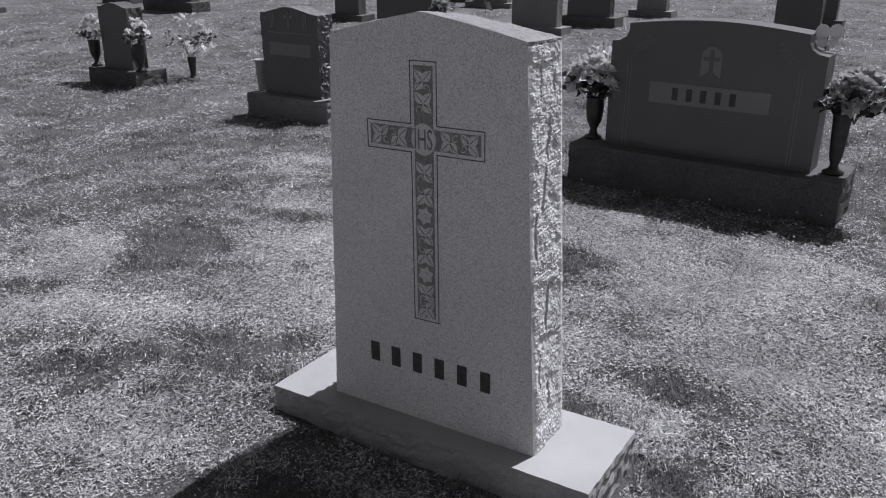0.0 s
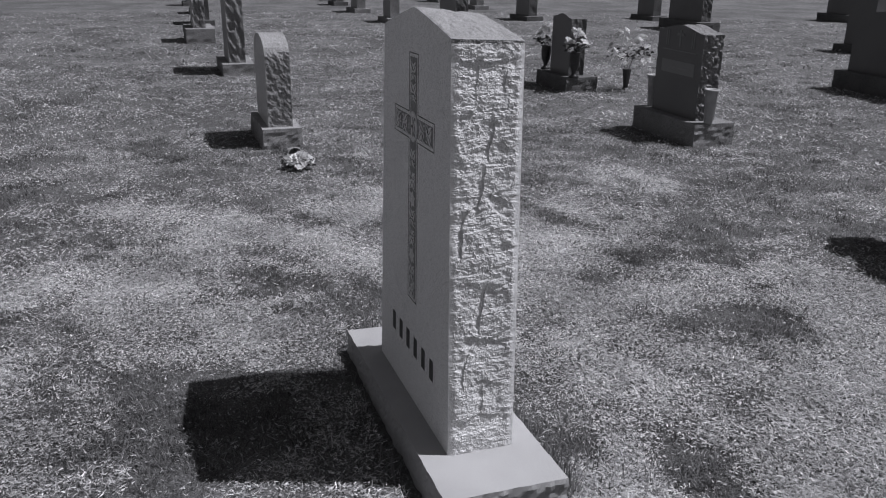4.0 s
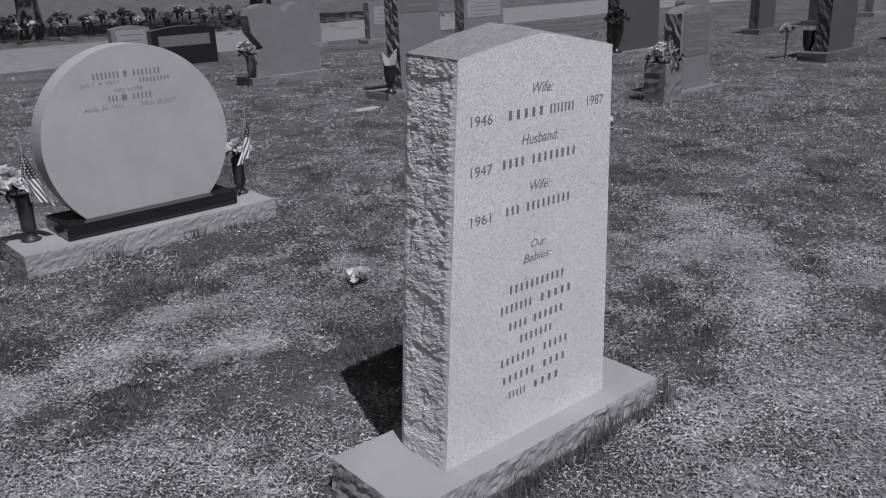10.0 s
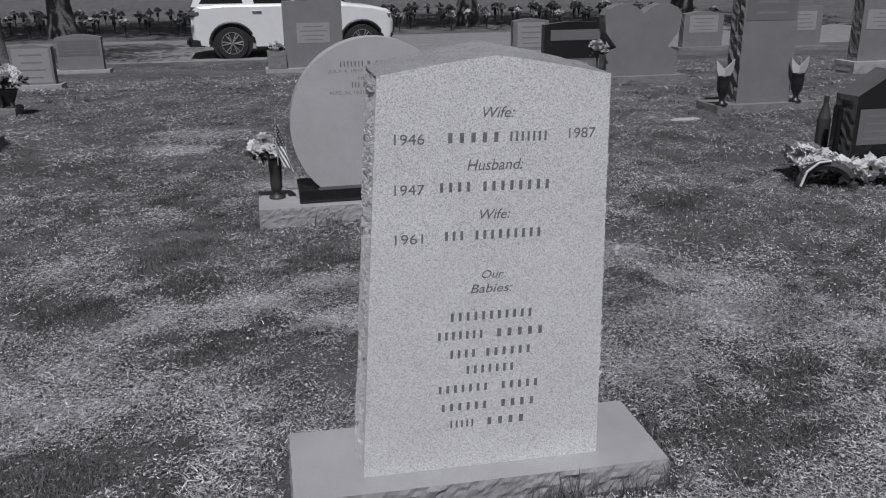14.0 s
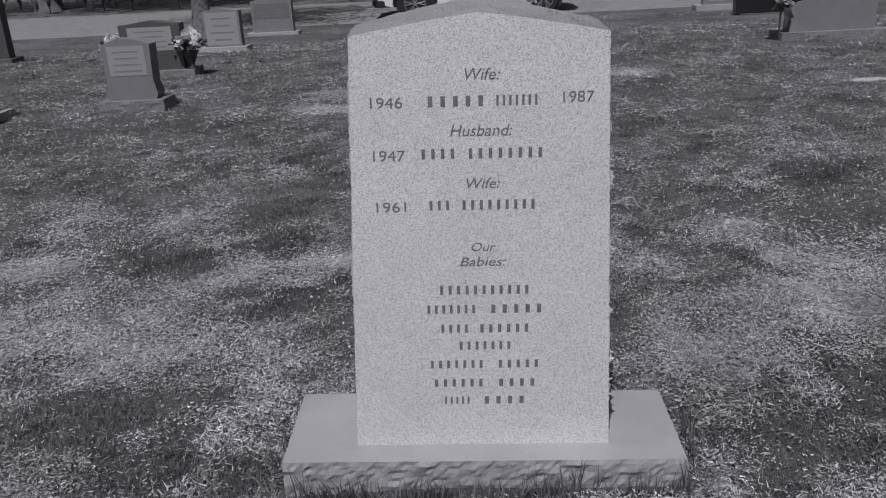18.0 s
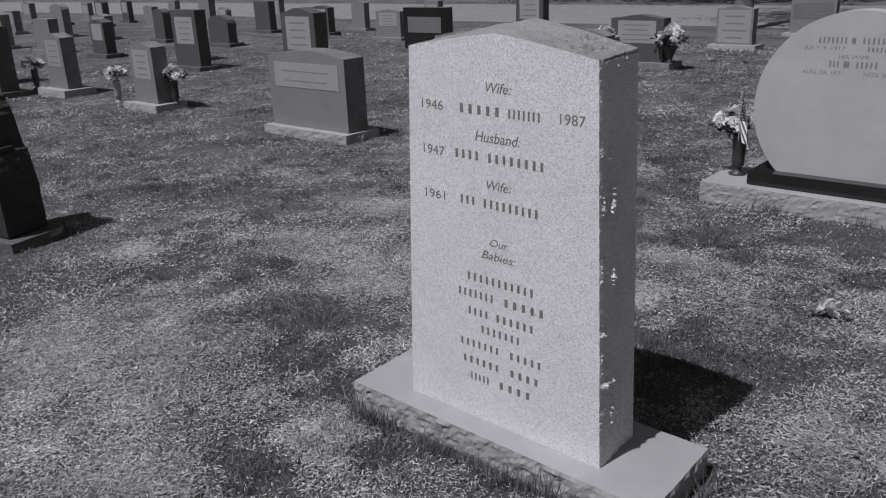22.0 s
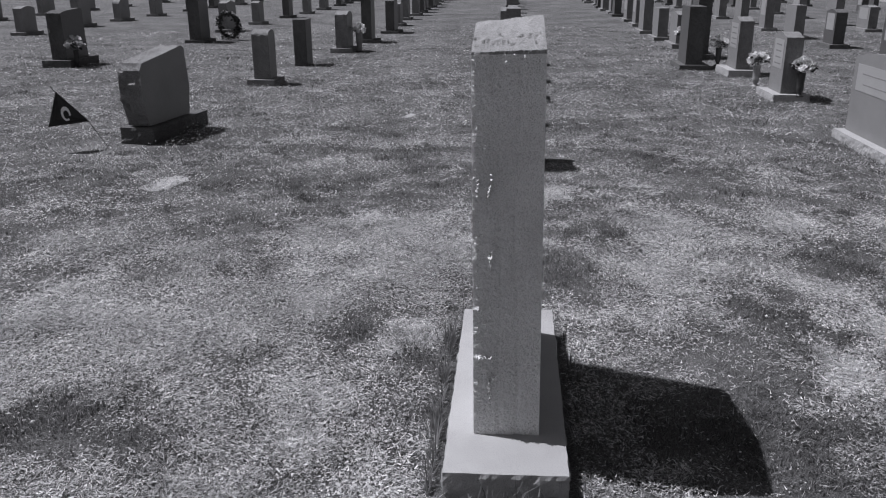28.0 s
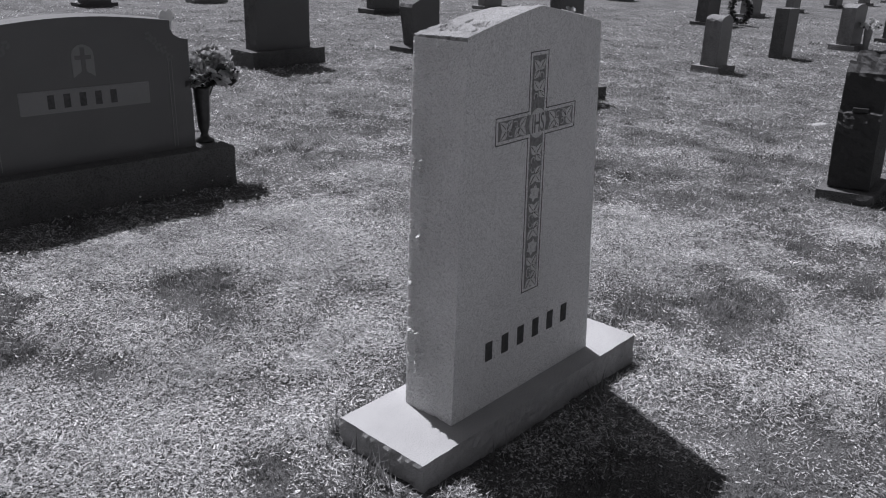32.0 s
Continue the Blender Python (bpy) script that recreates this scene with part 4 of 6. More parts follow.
gravestone(-4.37, 11.64, 0.77, 0.20, 0.77, (1.04, 0.39, 0.15), "arch", M_DARK, "dark gravestone in a far row", 0.02)
gravestone(-9.4, 14.59, 1.40, 0.22, 0.93, (1.87, 0.47, 0.19), "flat", M_DARK, "wide dark gravestone in a far row", 0.02)
gravestone(-12.36, 9.61, 1.12, 0.22, 1.06, (1.41, 0.47, 0.19), "flat", M_DARK, "dark gravestone in a far row", 0.02)
gravestone(-13.52, 14.65, 0.72, 0.22, 0.84, (1.02, 0.48, 0.17), "flat", M_DARK, "dark gravestone in a far row", 0.02)

# the round stone on a black plinth
disc = thing("gravestone", pose(-0.11, -3.11, 0), "pale disc-shaped gravestone on a black plinth", "gravestone", "gravestones in rows")
STONES.append((-0.11, -3.155, 0.77, 0.25))
part("base", rock_block(1.524, 0.49, -0.15, 0.115, 0.005, 31.0, 0.016, 30.0, 0.2), M_BASE, disc, "sawn granite base").location.y = -0.045
part("plinth", box(-0.543, 0.502, -0.255, 0.12, 0.116, 0.2, bevel=0.006), M_BLACK, disc, "polished black plinth")
dd = part("disc", slab([(px - 0.022, pz + 0.2) for px, pz in outline("disc", 1.10, 0.945)], 0.17, 0.0, 0, 0.03, 2), M_PALE, disc, "round die with a flat foot")
for text, x0, x1, z0, z1 in (("JULY 4, 1917", 0.05, 0.27, 0.925, 0.95), ("HIS WIFE", -0.08, 0.08, 0.882, 0.905), ("AUG. 26, 1921", 0.05, 0.27, 0.79, 0.815), ("NOV 30 2017", -0.27, -0.06, 0.79, 0.815)):
    part("inscription", fit_words(words(text, 0.03, 0.0008), x0, x1, z0, z1, 0.085, True), M_CUTSOFT, dd)
bars([(-0.2, -0.03, 0.965, 1.0, 7), (0.0, 0.02, 0.965, 1.0, 1), (0.04, 0.2, 0.965, 1.0, 7), (-0.25, -0.06, 0.925, 0.95, 9), (-0.13, -0.01, 0.835, 0.87, 5), (0.02, 0.05, 0.835, 0.87, 1), (0.07, 0.13, 0.835, 0.87, 3)], 0.085, M_CUTSOFT, dd, 0.0008, 0.4)
dd.location.y = -0.055

P = ("+", -0.42, 0.42, 0.52, 0.84, M_PANEL)
P2 = ("+", -0.36, 0.36, 0.40, 0.88, M_PANEL)
gravestone(4.43, -3.1, 1.03, 0.24, 0.70, (1.13, 0.41, 0.07), "arch", M_MID, "broad grey gravestone with a pale lettered band", 0.008, P, fine=0.05, lines=2, base_mat=M_BASE)
gravestone(7.33, -3.15, 0.47, 0.19, 0.67, (0.69, 0.40, 0.07), "serp", M_MID, "narrow grey gravestone with flower vases", 0.008, P2, base_mat=M_BASE)
gravestone(9.55, -3.2, 0.50, 0.19, 0.70, (0.74, 0.43, 0.08), "serp", M_MID, "narrow grey gravestone in the row", 0.008, P2, base_mat=M_BASE)
gravestone(11.75, -3.1, 0.5, 0.22, 1.0, (0.66, 0.4, 0.07), "flat", M_DARK, "tall dark gravestone with a large bunch beside it", 0.012)
gravestone(7.35, -5.5, 0.67, 0.22, 0.90, (0.89, 0.38, 0.06), "serp", M_DARK, "tall dark gravestone with a lighter panel", 0.01, P2, base_mat=M_DARKROCK)
gravestone(3.36, -6.15, 0.52, 0.20, 0.60, (0.66, 0.37, 0.11), "waist", M_MID, "small grey gravestone with shaped sides", 0.012, P2, base_mat=M_MIDROCK, fine=0.05)
gravestone(5, -5.86, 0.55, 0.20, 0.59, (0.79, 0.40, 0.08), "serp", M_MID, "grey gravestone with a vase at each side", 0.012, P2, base_mat=M_BASE, fine=0.05)
gravestone(3.98, -8.52, 0.78, 0.20, 0.61, (1.07, 0.40, 0.08), "serp", M_DARK, "dark gravestone between two flower pots", 0.012, P2, base_mat=M_MIDROCK)
gravestone(8.2, -8.98, 0.94, 0.20, 0.69, (1.05, 0.38, 0.04), "flat", M_BLACK, "black gravestone with a grey panel", 0.006, ("+", -0.4, 0.4, 0.4, 0.78, M_PANEL_D), base_mat=M_DARKROCK)
gravestone(10.42, -8.1, 0.73, 0.20, 0.71, (0.86, 0.36, 0.04), "serp", M_DARK, "dark gravestone with a lighter panel", 0.01, P2)
gravestone(4.18, -12.45, 0.64, 0.20, 0.64, (0.84, 0.41, 0.07), "serp", M_MID, "grey gravestone with a pale face", 0.012, ("+", -0.44, 0.44, 0.05, 0.9, M_PANEL), base_mat=M_BASE)
gravestone(4.45, -17.6, 0.95, 0.22, 0.76, (1.19, 0.42, 0.08), "arch", M_MID, "grey gravestone near the lane", 0.012, ("+", -0.44, 0.44, 0.4, 0.84, M_PANEL_D), base_mat=M_BASE)
gravestone(7.9, -11.7, 0.63, 0.20, 0.94, (0.79, 0.40, 0.07), "flat", M_DARK, "tall dark gravestone with panel", 0.012, P2)
gravestone(10.76, -10.75, 0.69, 0.20, 0.55, (0.89, 0.40, 0.06), "serp", M_MID, "grey gravestone with a pale panel", 0.012, P2)
gravestone(10.25, -5.64, 0.66, 0.20, 0.85, (0.85, 0.38, 0.05), "flat", M_DARK, "dark gravestone in a row", 0.012, P2)
gravestone(11.45, -6.46, 0.64, 0.20, 0.59, (0.80, 0.38, 0.05), "flat", M_MID, "pale-topped gravestone in a row", 0.012, P2)
gravestone(-0.55, -15.85, 1.22, 0.25, 1.36, (2.07, 0.62, 0.11), "flat", M_MID, "tall plain gravestone with planters at its feet", 0.012, ("+", -0.28, 0.28, 0.37, 0.67, M_PANEL), base_mat=M_BASE)
gravestone(-4.89, -9.3, 1.22, 0.24, 1.02, (1.39, 0.46, 0.09), "heart", M_MID, "double-heart gravestone on a rock-faced base", 0.012, turn=0.0, base_mat=M_MIDROCK, fine=0.05)
gravestone(-6.75, -16.75, 1.55, 0.22, 0.86, (1.36, 0.42, 0.05), "arch", M_BLACK, "black gravestone with a paler upper band", 0.01, ("+", -0.4, 0.4, 0.5, 0.78, M_PANEL_D))
gravestone(-6.25, -18.58, 0.95, 0.22, 0.79, (1.32, 0.42, 0.13), "arch", M_MID, "grey gravestone with a pale face by the lane", 0.012, ("+", -0.38, 0.38, 0.1, 0.88, M_PANEL), base_mat=M_BASE)
gravestone(-5.06, -6.45, 0.68, 0.26, 1.48, (1.26, 0.47, 0.08), "flat", M_MID, "tall grey gravestone between two winged vases", 0.03, ("+", -0.46, 0.46, 0.62, 0.98, M_PANEL_D), base_mat=M_MIDROCK, fine=0.05)
gravestone(-9.1, -9.4, 1.0, 0.24, 0.93, (1.26, 0.48, 0.17), "flat", M_MID, "broad grey gravestone on pale base", 0.015, P, base_mat=M_BASE)
gravestone(-9.75, -6.5, 1.1, 0.22, 0.95, (1.7, 0.5, 0.14), "flat", M_DARK, "dark gravestone with an urn before it", 0.015, base_mat=M_MIDROCK)
gravestone(-10.98, -18.4, 1.15, 0.24, 0.92, (1.45, 0.44, 0.1), "serp", M_MID, "grey gravestone by the lane", 0.015, P2)
gravestone(-13.32, -17.62, 1.27, 0.24, 1.01, (1.59, 0.47, 0.11), "flat", M_MID, "pale-faced gravestone far down the row", 0.015, P2)
gravestone(-6.93, -3.73, 0.65, 0.22, 0.93, (0.95, 0.42, 0.06), "arch", M_MID, "grey gravestone with a stone planter beside it", 0.03, ("+", -0.42, 0.42, 0.4, 0.9, M_PANEL_D), base_mat=M_MIDROCK)
gravestone(-11.27, -3.91, 0.87, 0.22, 0.98, (1.42, 0.44, 0.11), "flat", M_DARK, "dark gravestone with an empty urn beside it", 0.02)
gravestone(-24.02, -5.7, 1.08, 0.22, 0.72, (1.43, 0.48, 0.12), "flat", M_DARK, "dark gravestone far off", 0.02)

# the house-shaped black stone in a ring of flowers
house = gravestone(-3.93, -3.2, 0.45, 0.24, 0.70, (0.57, 0.38, 0.11), "house", M_BLACK, "black house-shaped gravestone in a ring of pale flowers", 0.01, ("+", -0.42, 0.42, 0.22, 0.60, M_PANEL_D), base_mat=M_DARKROCK, fine=0.04)
pb = bmesh.new()
add_box(pb, 0.235, 0.29, -0.06, 0.0, 0.0, 0.55, bevel=0.01)
part("side_post", pb, M_BLACK, house, "slim black post at its side")

# the leaning dark stone with a broken edge
rug = thing("gravestone", pose(3.73, 0.05, 0, -2.5, 0, 8.0), "dark granite gravestone with broken ends and a notched top", "gravestone", "gravestones in rows")
STONES.append((3.73, 0.05, 0.34, 0.18))
part("base", rock_block(0.64, 0.34, -0.15, 0.06, 0.015, 77.0, 0.04), M_DARKROCK, rug)
part("die", slab([(-0.23, 0.07), (-0.25, 0.34), (-0.225, 0.55), (-0.19, 0.565), (-0.155, 0.79), (-0.10, 0.86), (-0.02, 0.80), (0.09, 0.79), (0.18, 0.90), (0.225, 0.84), (0.22, 0.07)], 0.25, 0.018, 5.0, 0.02, 10, 9.0, 1.3), M_BASALT, rug)
part("face_panel", box(-0.145, 0.2, 0.12, 0.1275, 0.1, 0.77, bevel=0.002), M_BLACK, rug, "smooth black face")
bars([(-0.11, 0.13, 0.68 - 0.09 * k, 0.70 - 0.09 * k, 1) for k in range(4)], 0.128, M_DARKROCK, rug, 0.0012)
part("broken_ledge", rock_block(0.03, 0.09, 0.555, 0.58, 0.010, 12.0, 0.012), M_BASALT, rug, "broken ledge on the end").location = (-0.205, 0.0, 0.0)

# the boulder-like stone on a dark base
bo = thing("gravestone", pose(4.72, 3.25, 0, 0, 0, -7.5), "rough grey gravestone with a slanting top on a dark base", "gravestone", "gravestones in rows")
STONES.append((4.72, 3.25, 0.66, 0.2))
part("base", rock_block(1.0, 0.32, -0.15, 0.12, 0.014, 91.0, 0.025), M_DARKROCK, bo).location.x = 0.1
bod = part("die", slab([(-0.34, 0.13), (-0.40, 0.33), (-0.42, 0.36), (-0.41, 0.62), (-0.36, 0.68), (0.33, 0.77), (0.37, 0.74), (0.41, 0.42), (0.36, 0.13)], 0.21, 0.035, 8.0, 0.02, 8, 9.0, 0.4), M_MID, bo)
bod.data.materials.append(M_MIDROCK)
for p in bod.data.polygons:
    p.material_index = 1 if abs(p.normal.y) < 0.9 else 0

gravestone(8.15, 3.25, 0.31, 0.22, 0.62, (0.48, 0.37, 0.07), "round", M_MID, "narrow grey gravestone with rounded top", 0.02)
gravestone(10.35, 3.28, 0.36, 0.20, 0.69, None, "flat", M_DARK, "narrow dark gravestone in the row", 0.012)
gravestone(12.5, 3.05, 0.52, 0.22, 0.63, (0.67, 0.40, 0.07), "arch", M_MID, "grey gravestone with flowers in front", 0.02)
gravestone(14.34, 2.92, 0.45, 0.20, 0.82, (0.57, 0.41, 0.06), "flat", M_DARK, "dark gravestone in the row", 0.012)
gravestone(16.73, 2.78, 0.58, 0.20, 0.71, (0.75, 0.41, 0.06), "arch", M_DARK, "dark gravestone in the row", 0.012)
gravestone(4.0, 6.85, 0.77, 0.24, 1.16, (1.05, 0.46, 0.18), "flat", M_DARK, "large dark gravestone on dark base", 0.02)
gravestone(6.38, 6.78, 0.56, 0.24, 0.72, (0.83, 0.41, 0.09), "desk", M_DARK, "dark tapering gravestone on dark base", 0.02, lean=(0, -4.0))
gravestone(10.16, 7, 0.68, 0.24, 0.75, (0.91, 0.46, 0.10), "slope", M_DARK, "dark gravestone with flowers before it", 0.03)
gravestone(14.16, 6.37, 0.52, 0.24, 1.10, (0.64, 0.42, 0.06), "flat", M_DARK, "tall dark gravestone beside a wreath", 0.02)
gravestone(9.81, 11.32, 0.71, 0.22, 0.94, (0.94, 0.47, 0.09), "flat", M_DARK, "dark gravestone in a far row", 0.02)
gravestone(7.17, 0.07, 0.38, 0.26, 0.63, (0.53, 0.38, 0.06), "flat", M_MID, "grey gravestone with a pale top", 0.02)
gravestone(8.64, 0.01, 0.43, 0.22, 0.68, (0.59, 0.38, 0.06), "flat", M_DARK, "dark gravestone in the row", 0.012)
gravestone(10.66, 0, 0.43, 0.22, 0.78, (0.60, 0.39, 0.06), "flat", M_MID, "grey gravestone in the row", 0.012)
gravestone(12.87, 0.12, 0.49, 0.22, 0.68, (0.60, 0.40, 0.07), "arch", M_MID, "grey gravestone in the row", 0.012)
gravestone(10.32, -2.68, 0.58, 0.24, 0.83, (0.74, 0.43, 0.06), "flat", M_DARK, "tall dark gravestone with flowers", 0.012)


def far_rows():
    """The rows that run on into the distance."""
    rng = random.Random(12)
    kinds = ("flat", "arch", "serp", "round", "flat")
    for y, x0, x1, step in ((0.0, 14.9, 40, 2.0), (-3.1, 13.7, 40, 1.9), (-5.9, 13.6, 40, 2.1), (-8.2, 13.0, 40, 2.3), (-11.4, 13.6, 40, 2.6), (3.0, 19.1, 40, 2.0), (6.7, 17.0, 40, 2.3), (11.0, 12.8, 40, 2.6), (15.0, 5.5, 35, 3.0), (-15.0, 13.3, 36, 3.1)):
        x = x0
        while x < x1:
            m = rng.choice((M_MID, M_DARK, M_MID, M_MID, M_DARK))
            w = rng.uniform(0.4, 0.7)
            tone = {M_MID: "grey", M_DARK: "dark", M_PALE: "pale"}[m]
            gravestone(x, y + rng.uniform(-0.1, 0.1), w, 0.2, rng.uniform(0.5, 0.85), (w + 0.2, 0.36, 0.07), rng.choice(kinds), m, f"small {tone} gravestone in a distant row", 0.015, P2 if rng.random() < 0.5 else None, fine=0.12, lines=0)
            x += step * rng.uniform(0.8, 1.25)
    for y, x0, x1, step in ((4.2, -15.2, -29, 2.4), (0.3, -15.5, -29, 2.4), (7.4, -8.9, -27, 2.9), (10.2, -0.8, -18, 3.2), (-4.0, -14.7, -19, 2.7), (13.8, 1.6, -10, 3.4), (-7.0, -12.3, -24, 2.8)):
        x = x0
        while x > x1:
            m = rng.choice((M_MID, M_DARK, M_DARK))
            w = rng.uniform(0.5, 0.9)
            tone = {M_MID: "grey", M_DARK: "dark"}[m]
            shift, high, kind = rng.uniform(-0.1, 0.1), rng.uniform(0.55, 0.9), rng.choice(kinds)
            if not (-14.2 < x < -8.5 and 6.5 < y < 14):
                gravestone(x, y + shift, w, 0.2, high, (w + 0.25, 0.38, 0.1), kind, m, f"{tone} gravestone in a distant row", 0.015, None, fine=0.12, lines=0)
            x -= step * rng.uniform(0.8, 1.25)


far_rows()


def flat_marker(x, y, w, d, turn, label):
    """A low pale patch nearly level with the grass, with a worn outline."""
    bm = bmesh.new()
    rings = []
    for f, z in ((1.0, -0.03), (0.96, -0.008), (0.8, 0.0), (0.4, 0.003)):
        ring = []
        for k in range(36):
            a = 2 * math.pi * k / 36
            q = f * (1 + 0.22 * noise.fractal((math.cos(a) * 1.3 + x * 3, math.sin(a) * 1.3, 2.0), 0.7, 2.1, 3)) / max(abs(math.cos(a)), abs(math.sin(a))) ** 0.6
            ring.append(bm.verts.new((0.5 * w * q * math.cos(a), 0.5 * d * q * math.sin(a), z + 0.003 * noise.noise((k * 0.7, f * 9, x)))))
        rings.append(ring)
    for a, b in zip(rings, rings[1:]):
        for k in range(36):
            bm.faces.new((a[k], a[(k + 1) % 36], b[(k + 1) % 36], b[k]))
    bm.faces.new(rings[-1])
    soil = "soil" in label
    m = part("bare_patch" if soil else "flat_marker", bm, M_BARE if soil else M_PALE)
    m.matrix_basis = pose(x, y, gz(x, y) - (0.008 if soil else 0.0), 0, 0, turn)
    tagged(m, label, "bare patch" if soil else "grave marker")


flat_marker(2.98, 2.47, 0.48, 0.25, -20, "pale patch of bare soil in the lawn")
flat_marker(2.85, -0.33, 0.24, 0.14, 8, "pale patch of bare soil beside the dark stone")
flat_marker(5.84, 1.06, 0.3, 0.1, -15, "thin pale patch of bare soil in the lawn")
flat_marker(-3.92, -5.98, 0.36, 0.12, 5, "pale flat marker in the lawn")

# ---- flowers, vases, flags ----


def petals(bm, c, r, n, rng, up=0.35):
    """A blossom: n bent petals round c."""
    tilt = Vector((rng.uniform(-1, 1), rng.uniform(-1, 1), rng.uniform(up, 1.4))).normalized()
    side = tilt.orthogonal().normalized()
    other = tilt.cross(side)
    for k in range(n):
        a = 2 * math.pi * k / n + rng.uniform(-0.2, 0.2)
        d = side * math.cos(a) + other * math.sin(a)
        w = tilt.cross(d) * r * 0.42
        lift = rng.uniform(0.1, 0.5) * r
        p0 = Vector(c)
        p1 = p0 + d * r * 0.6 + tilt * lift
        p2 = p0 + d * r * rng.uniform(0.95, 1.2) + tilt * lift * rng.uniform(0.2, 1.2)
        v = [bm.verts.new(q) for q in (p0, p1 - w, p2, p1 + w)]
        bm.faces.new(v)
        if n > 6 and k % 2:
            q = p0 + tilt * r * 0.25
            d2 = d * r * 0.5 + tilt * r * rng.uniform(0.25, 0.5)
            bm.faces.new([bm.verts.new(e) for e in (q, q + d2 * 0.6 - w * 0.6, q + d2, q + d2 * 0.6 + w * 0.6)])


def bouquet(ob, c, spread, count, rng, material=M_WHITE, size=0.035, squash=0.7, drop=0.2):
    bl, lf = bmesh.new(), bmesh.new()
    for k in range(count):
        a, r = rng.uniform(0, 2 * math.pi), spread * math.sqrt(rng.random())
        h = squash * spread * (1 - (r / spread) ** 2) + rng.uniform(-0.4, 0.4) * spread * 0.4 - drop * r
        petals(bl, (c[0] + r * math.cos(a), c[1] + r * math.sin(a), c[2] + h), size * rng.uniform(0.7, 1.2), 7, rng)
    for k in range(count):
        a, r = rng.uniform(0, 2 * math.pi), spread * rng.uniform(0.3, 1.1)
        petals(lf, (c[0] + r * math.cos(a), c[1] + r * math.sin(a), c[2] - 0.15 * spread + rng.uniform(-0.2, 0.3) * spread), size * 1.1, 2, rng)
    part("blossoms", bl, material, ob, "pale artificial blossoms")
    part("leaves", lf, M_LEAF, ob, "dark leaves")
    st = bmesh.new()
    for k in range(6):
        a = rng.uniform(0, 2 * math.pi)
        tube(st, [(c[0], c[1], c[2] - spread * 0.9), (c[0] + 0.4 * spread * math.cos(a), c[1] + 0.4 * spread * math.sin(a), c[2])], 0.003, 5)
    part("stems", st, M_STEM, ob)


VASES = {
    "urn": [(0.055, 0), (0.06, 0.012), (0.03, 0.03), (0.022, 0.06), (0.05, 0.12), (0.06, 0.20), (0.058, 0.26), (0.066, 0.275)],
    "tall_urn": [(0.055, 0), (0.06, 0.012), (0.03, 0.03), (0.022, 0.05), (0.036, 0.10), (0.044, 0.22), (0.05, 0.33), (0.058, 0.345)],
    "tube": [(0.050, 0), (0.052, 0.010), (0.028, 0.020), (0.022, 0.032), (0.026, 0.05), (0.036, 0.062), (0.037, 0.10), (0.041, 0.235), (0.045, 0.24), (0.045, 0.25)],
    "cup": [(0.026, 0), (0.028, 0.008), (0.040, 0.205), (0.047, 0.21), (0.047, 0.222), (0.040, 0.222), (0.036, 0.19)],
    "goblet": [(0.07, 0), (0.075, 0.012), (0.035, 0.03), (0.045, 0.07), (0.10, 0.20), (0.115, 0.215)],
    "bucket": [(0.09, 0), (0.12, 0.2), (0.125, 0.21)],
}


def vase(x, y, z, kind, label, flowers=0, spread=0.1, material=M_WHITE, scale=1.0, body=None, seed=1, size=0.03, squash=0.7, off=0.0):
    rng = random.Random(seed + int(x * 37) + int(y * 91))
    ob = thing("flower_vase", pose(x, y, z), label, "vase", "vases beside the stones")
    bm = bmesh.new()
    lathe(bm, [(r * scale, h * scale) for r, h in VASES[kind]], 20)
    smooth(part("vase", bm, body or M_BRONZE, ob))
    if flowers:
        bouquet(ob, (off, 0, VASES[kind][-1][1] * scale + spread * 0.55), spread, flowers, rng, material, size, squash)
    return ob


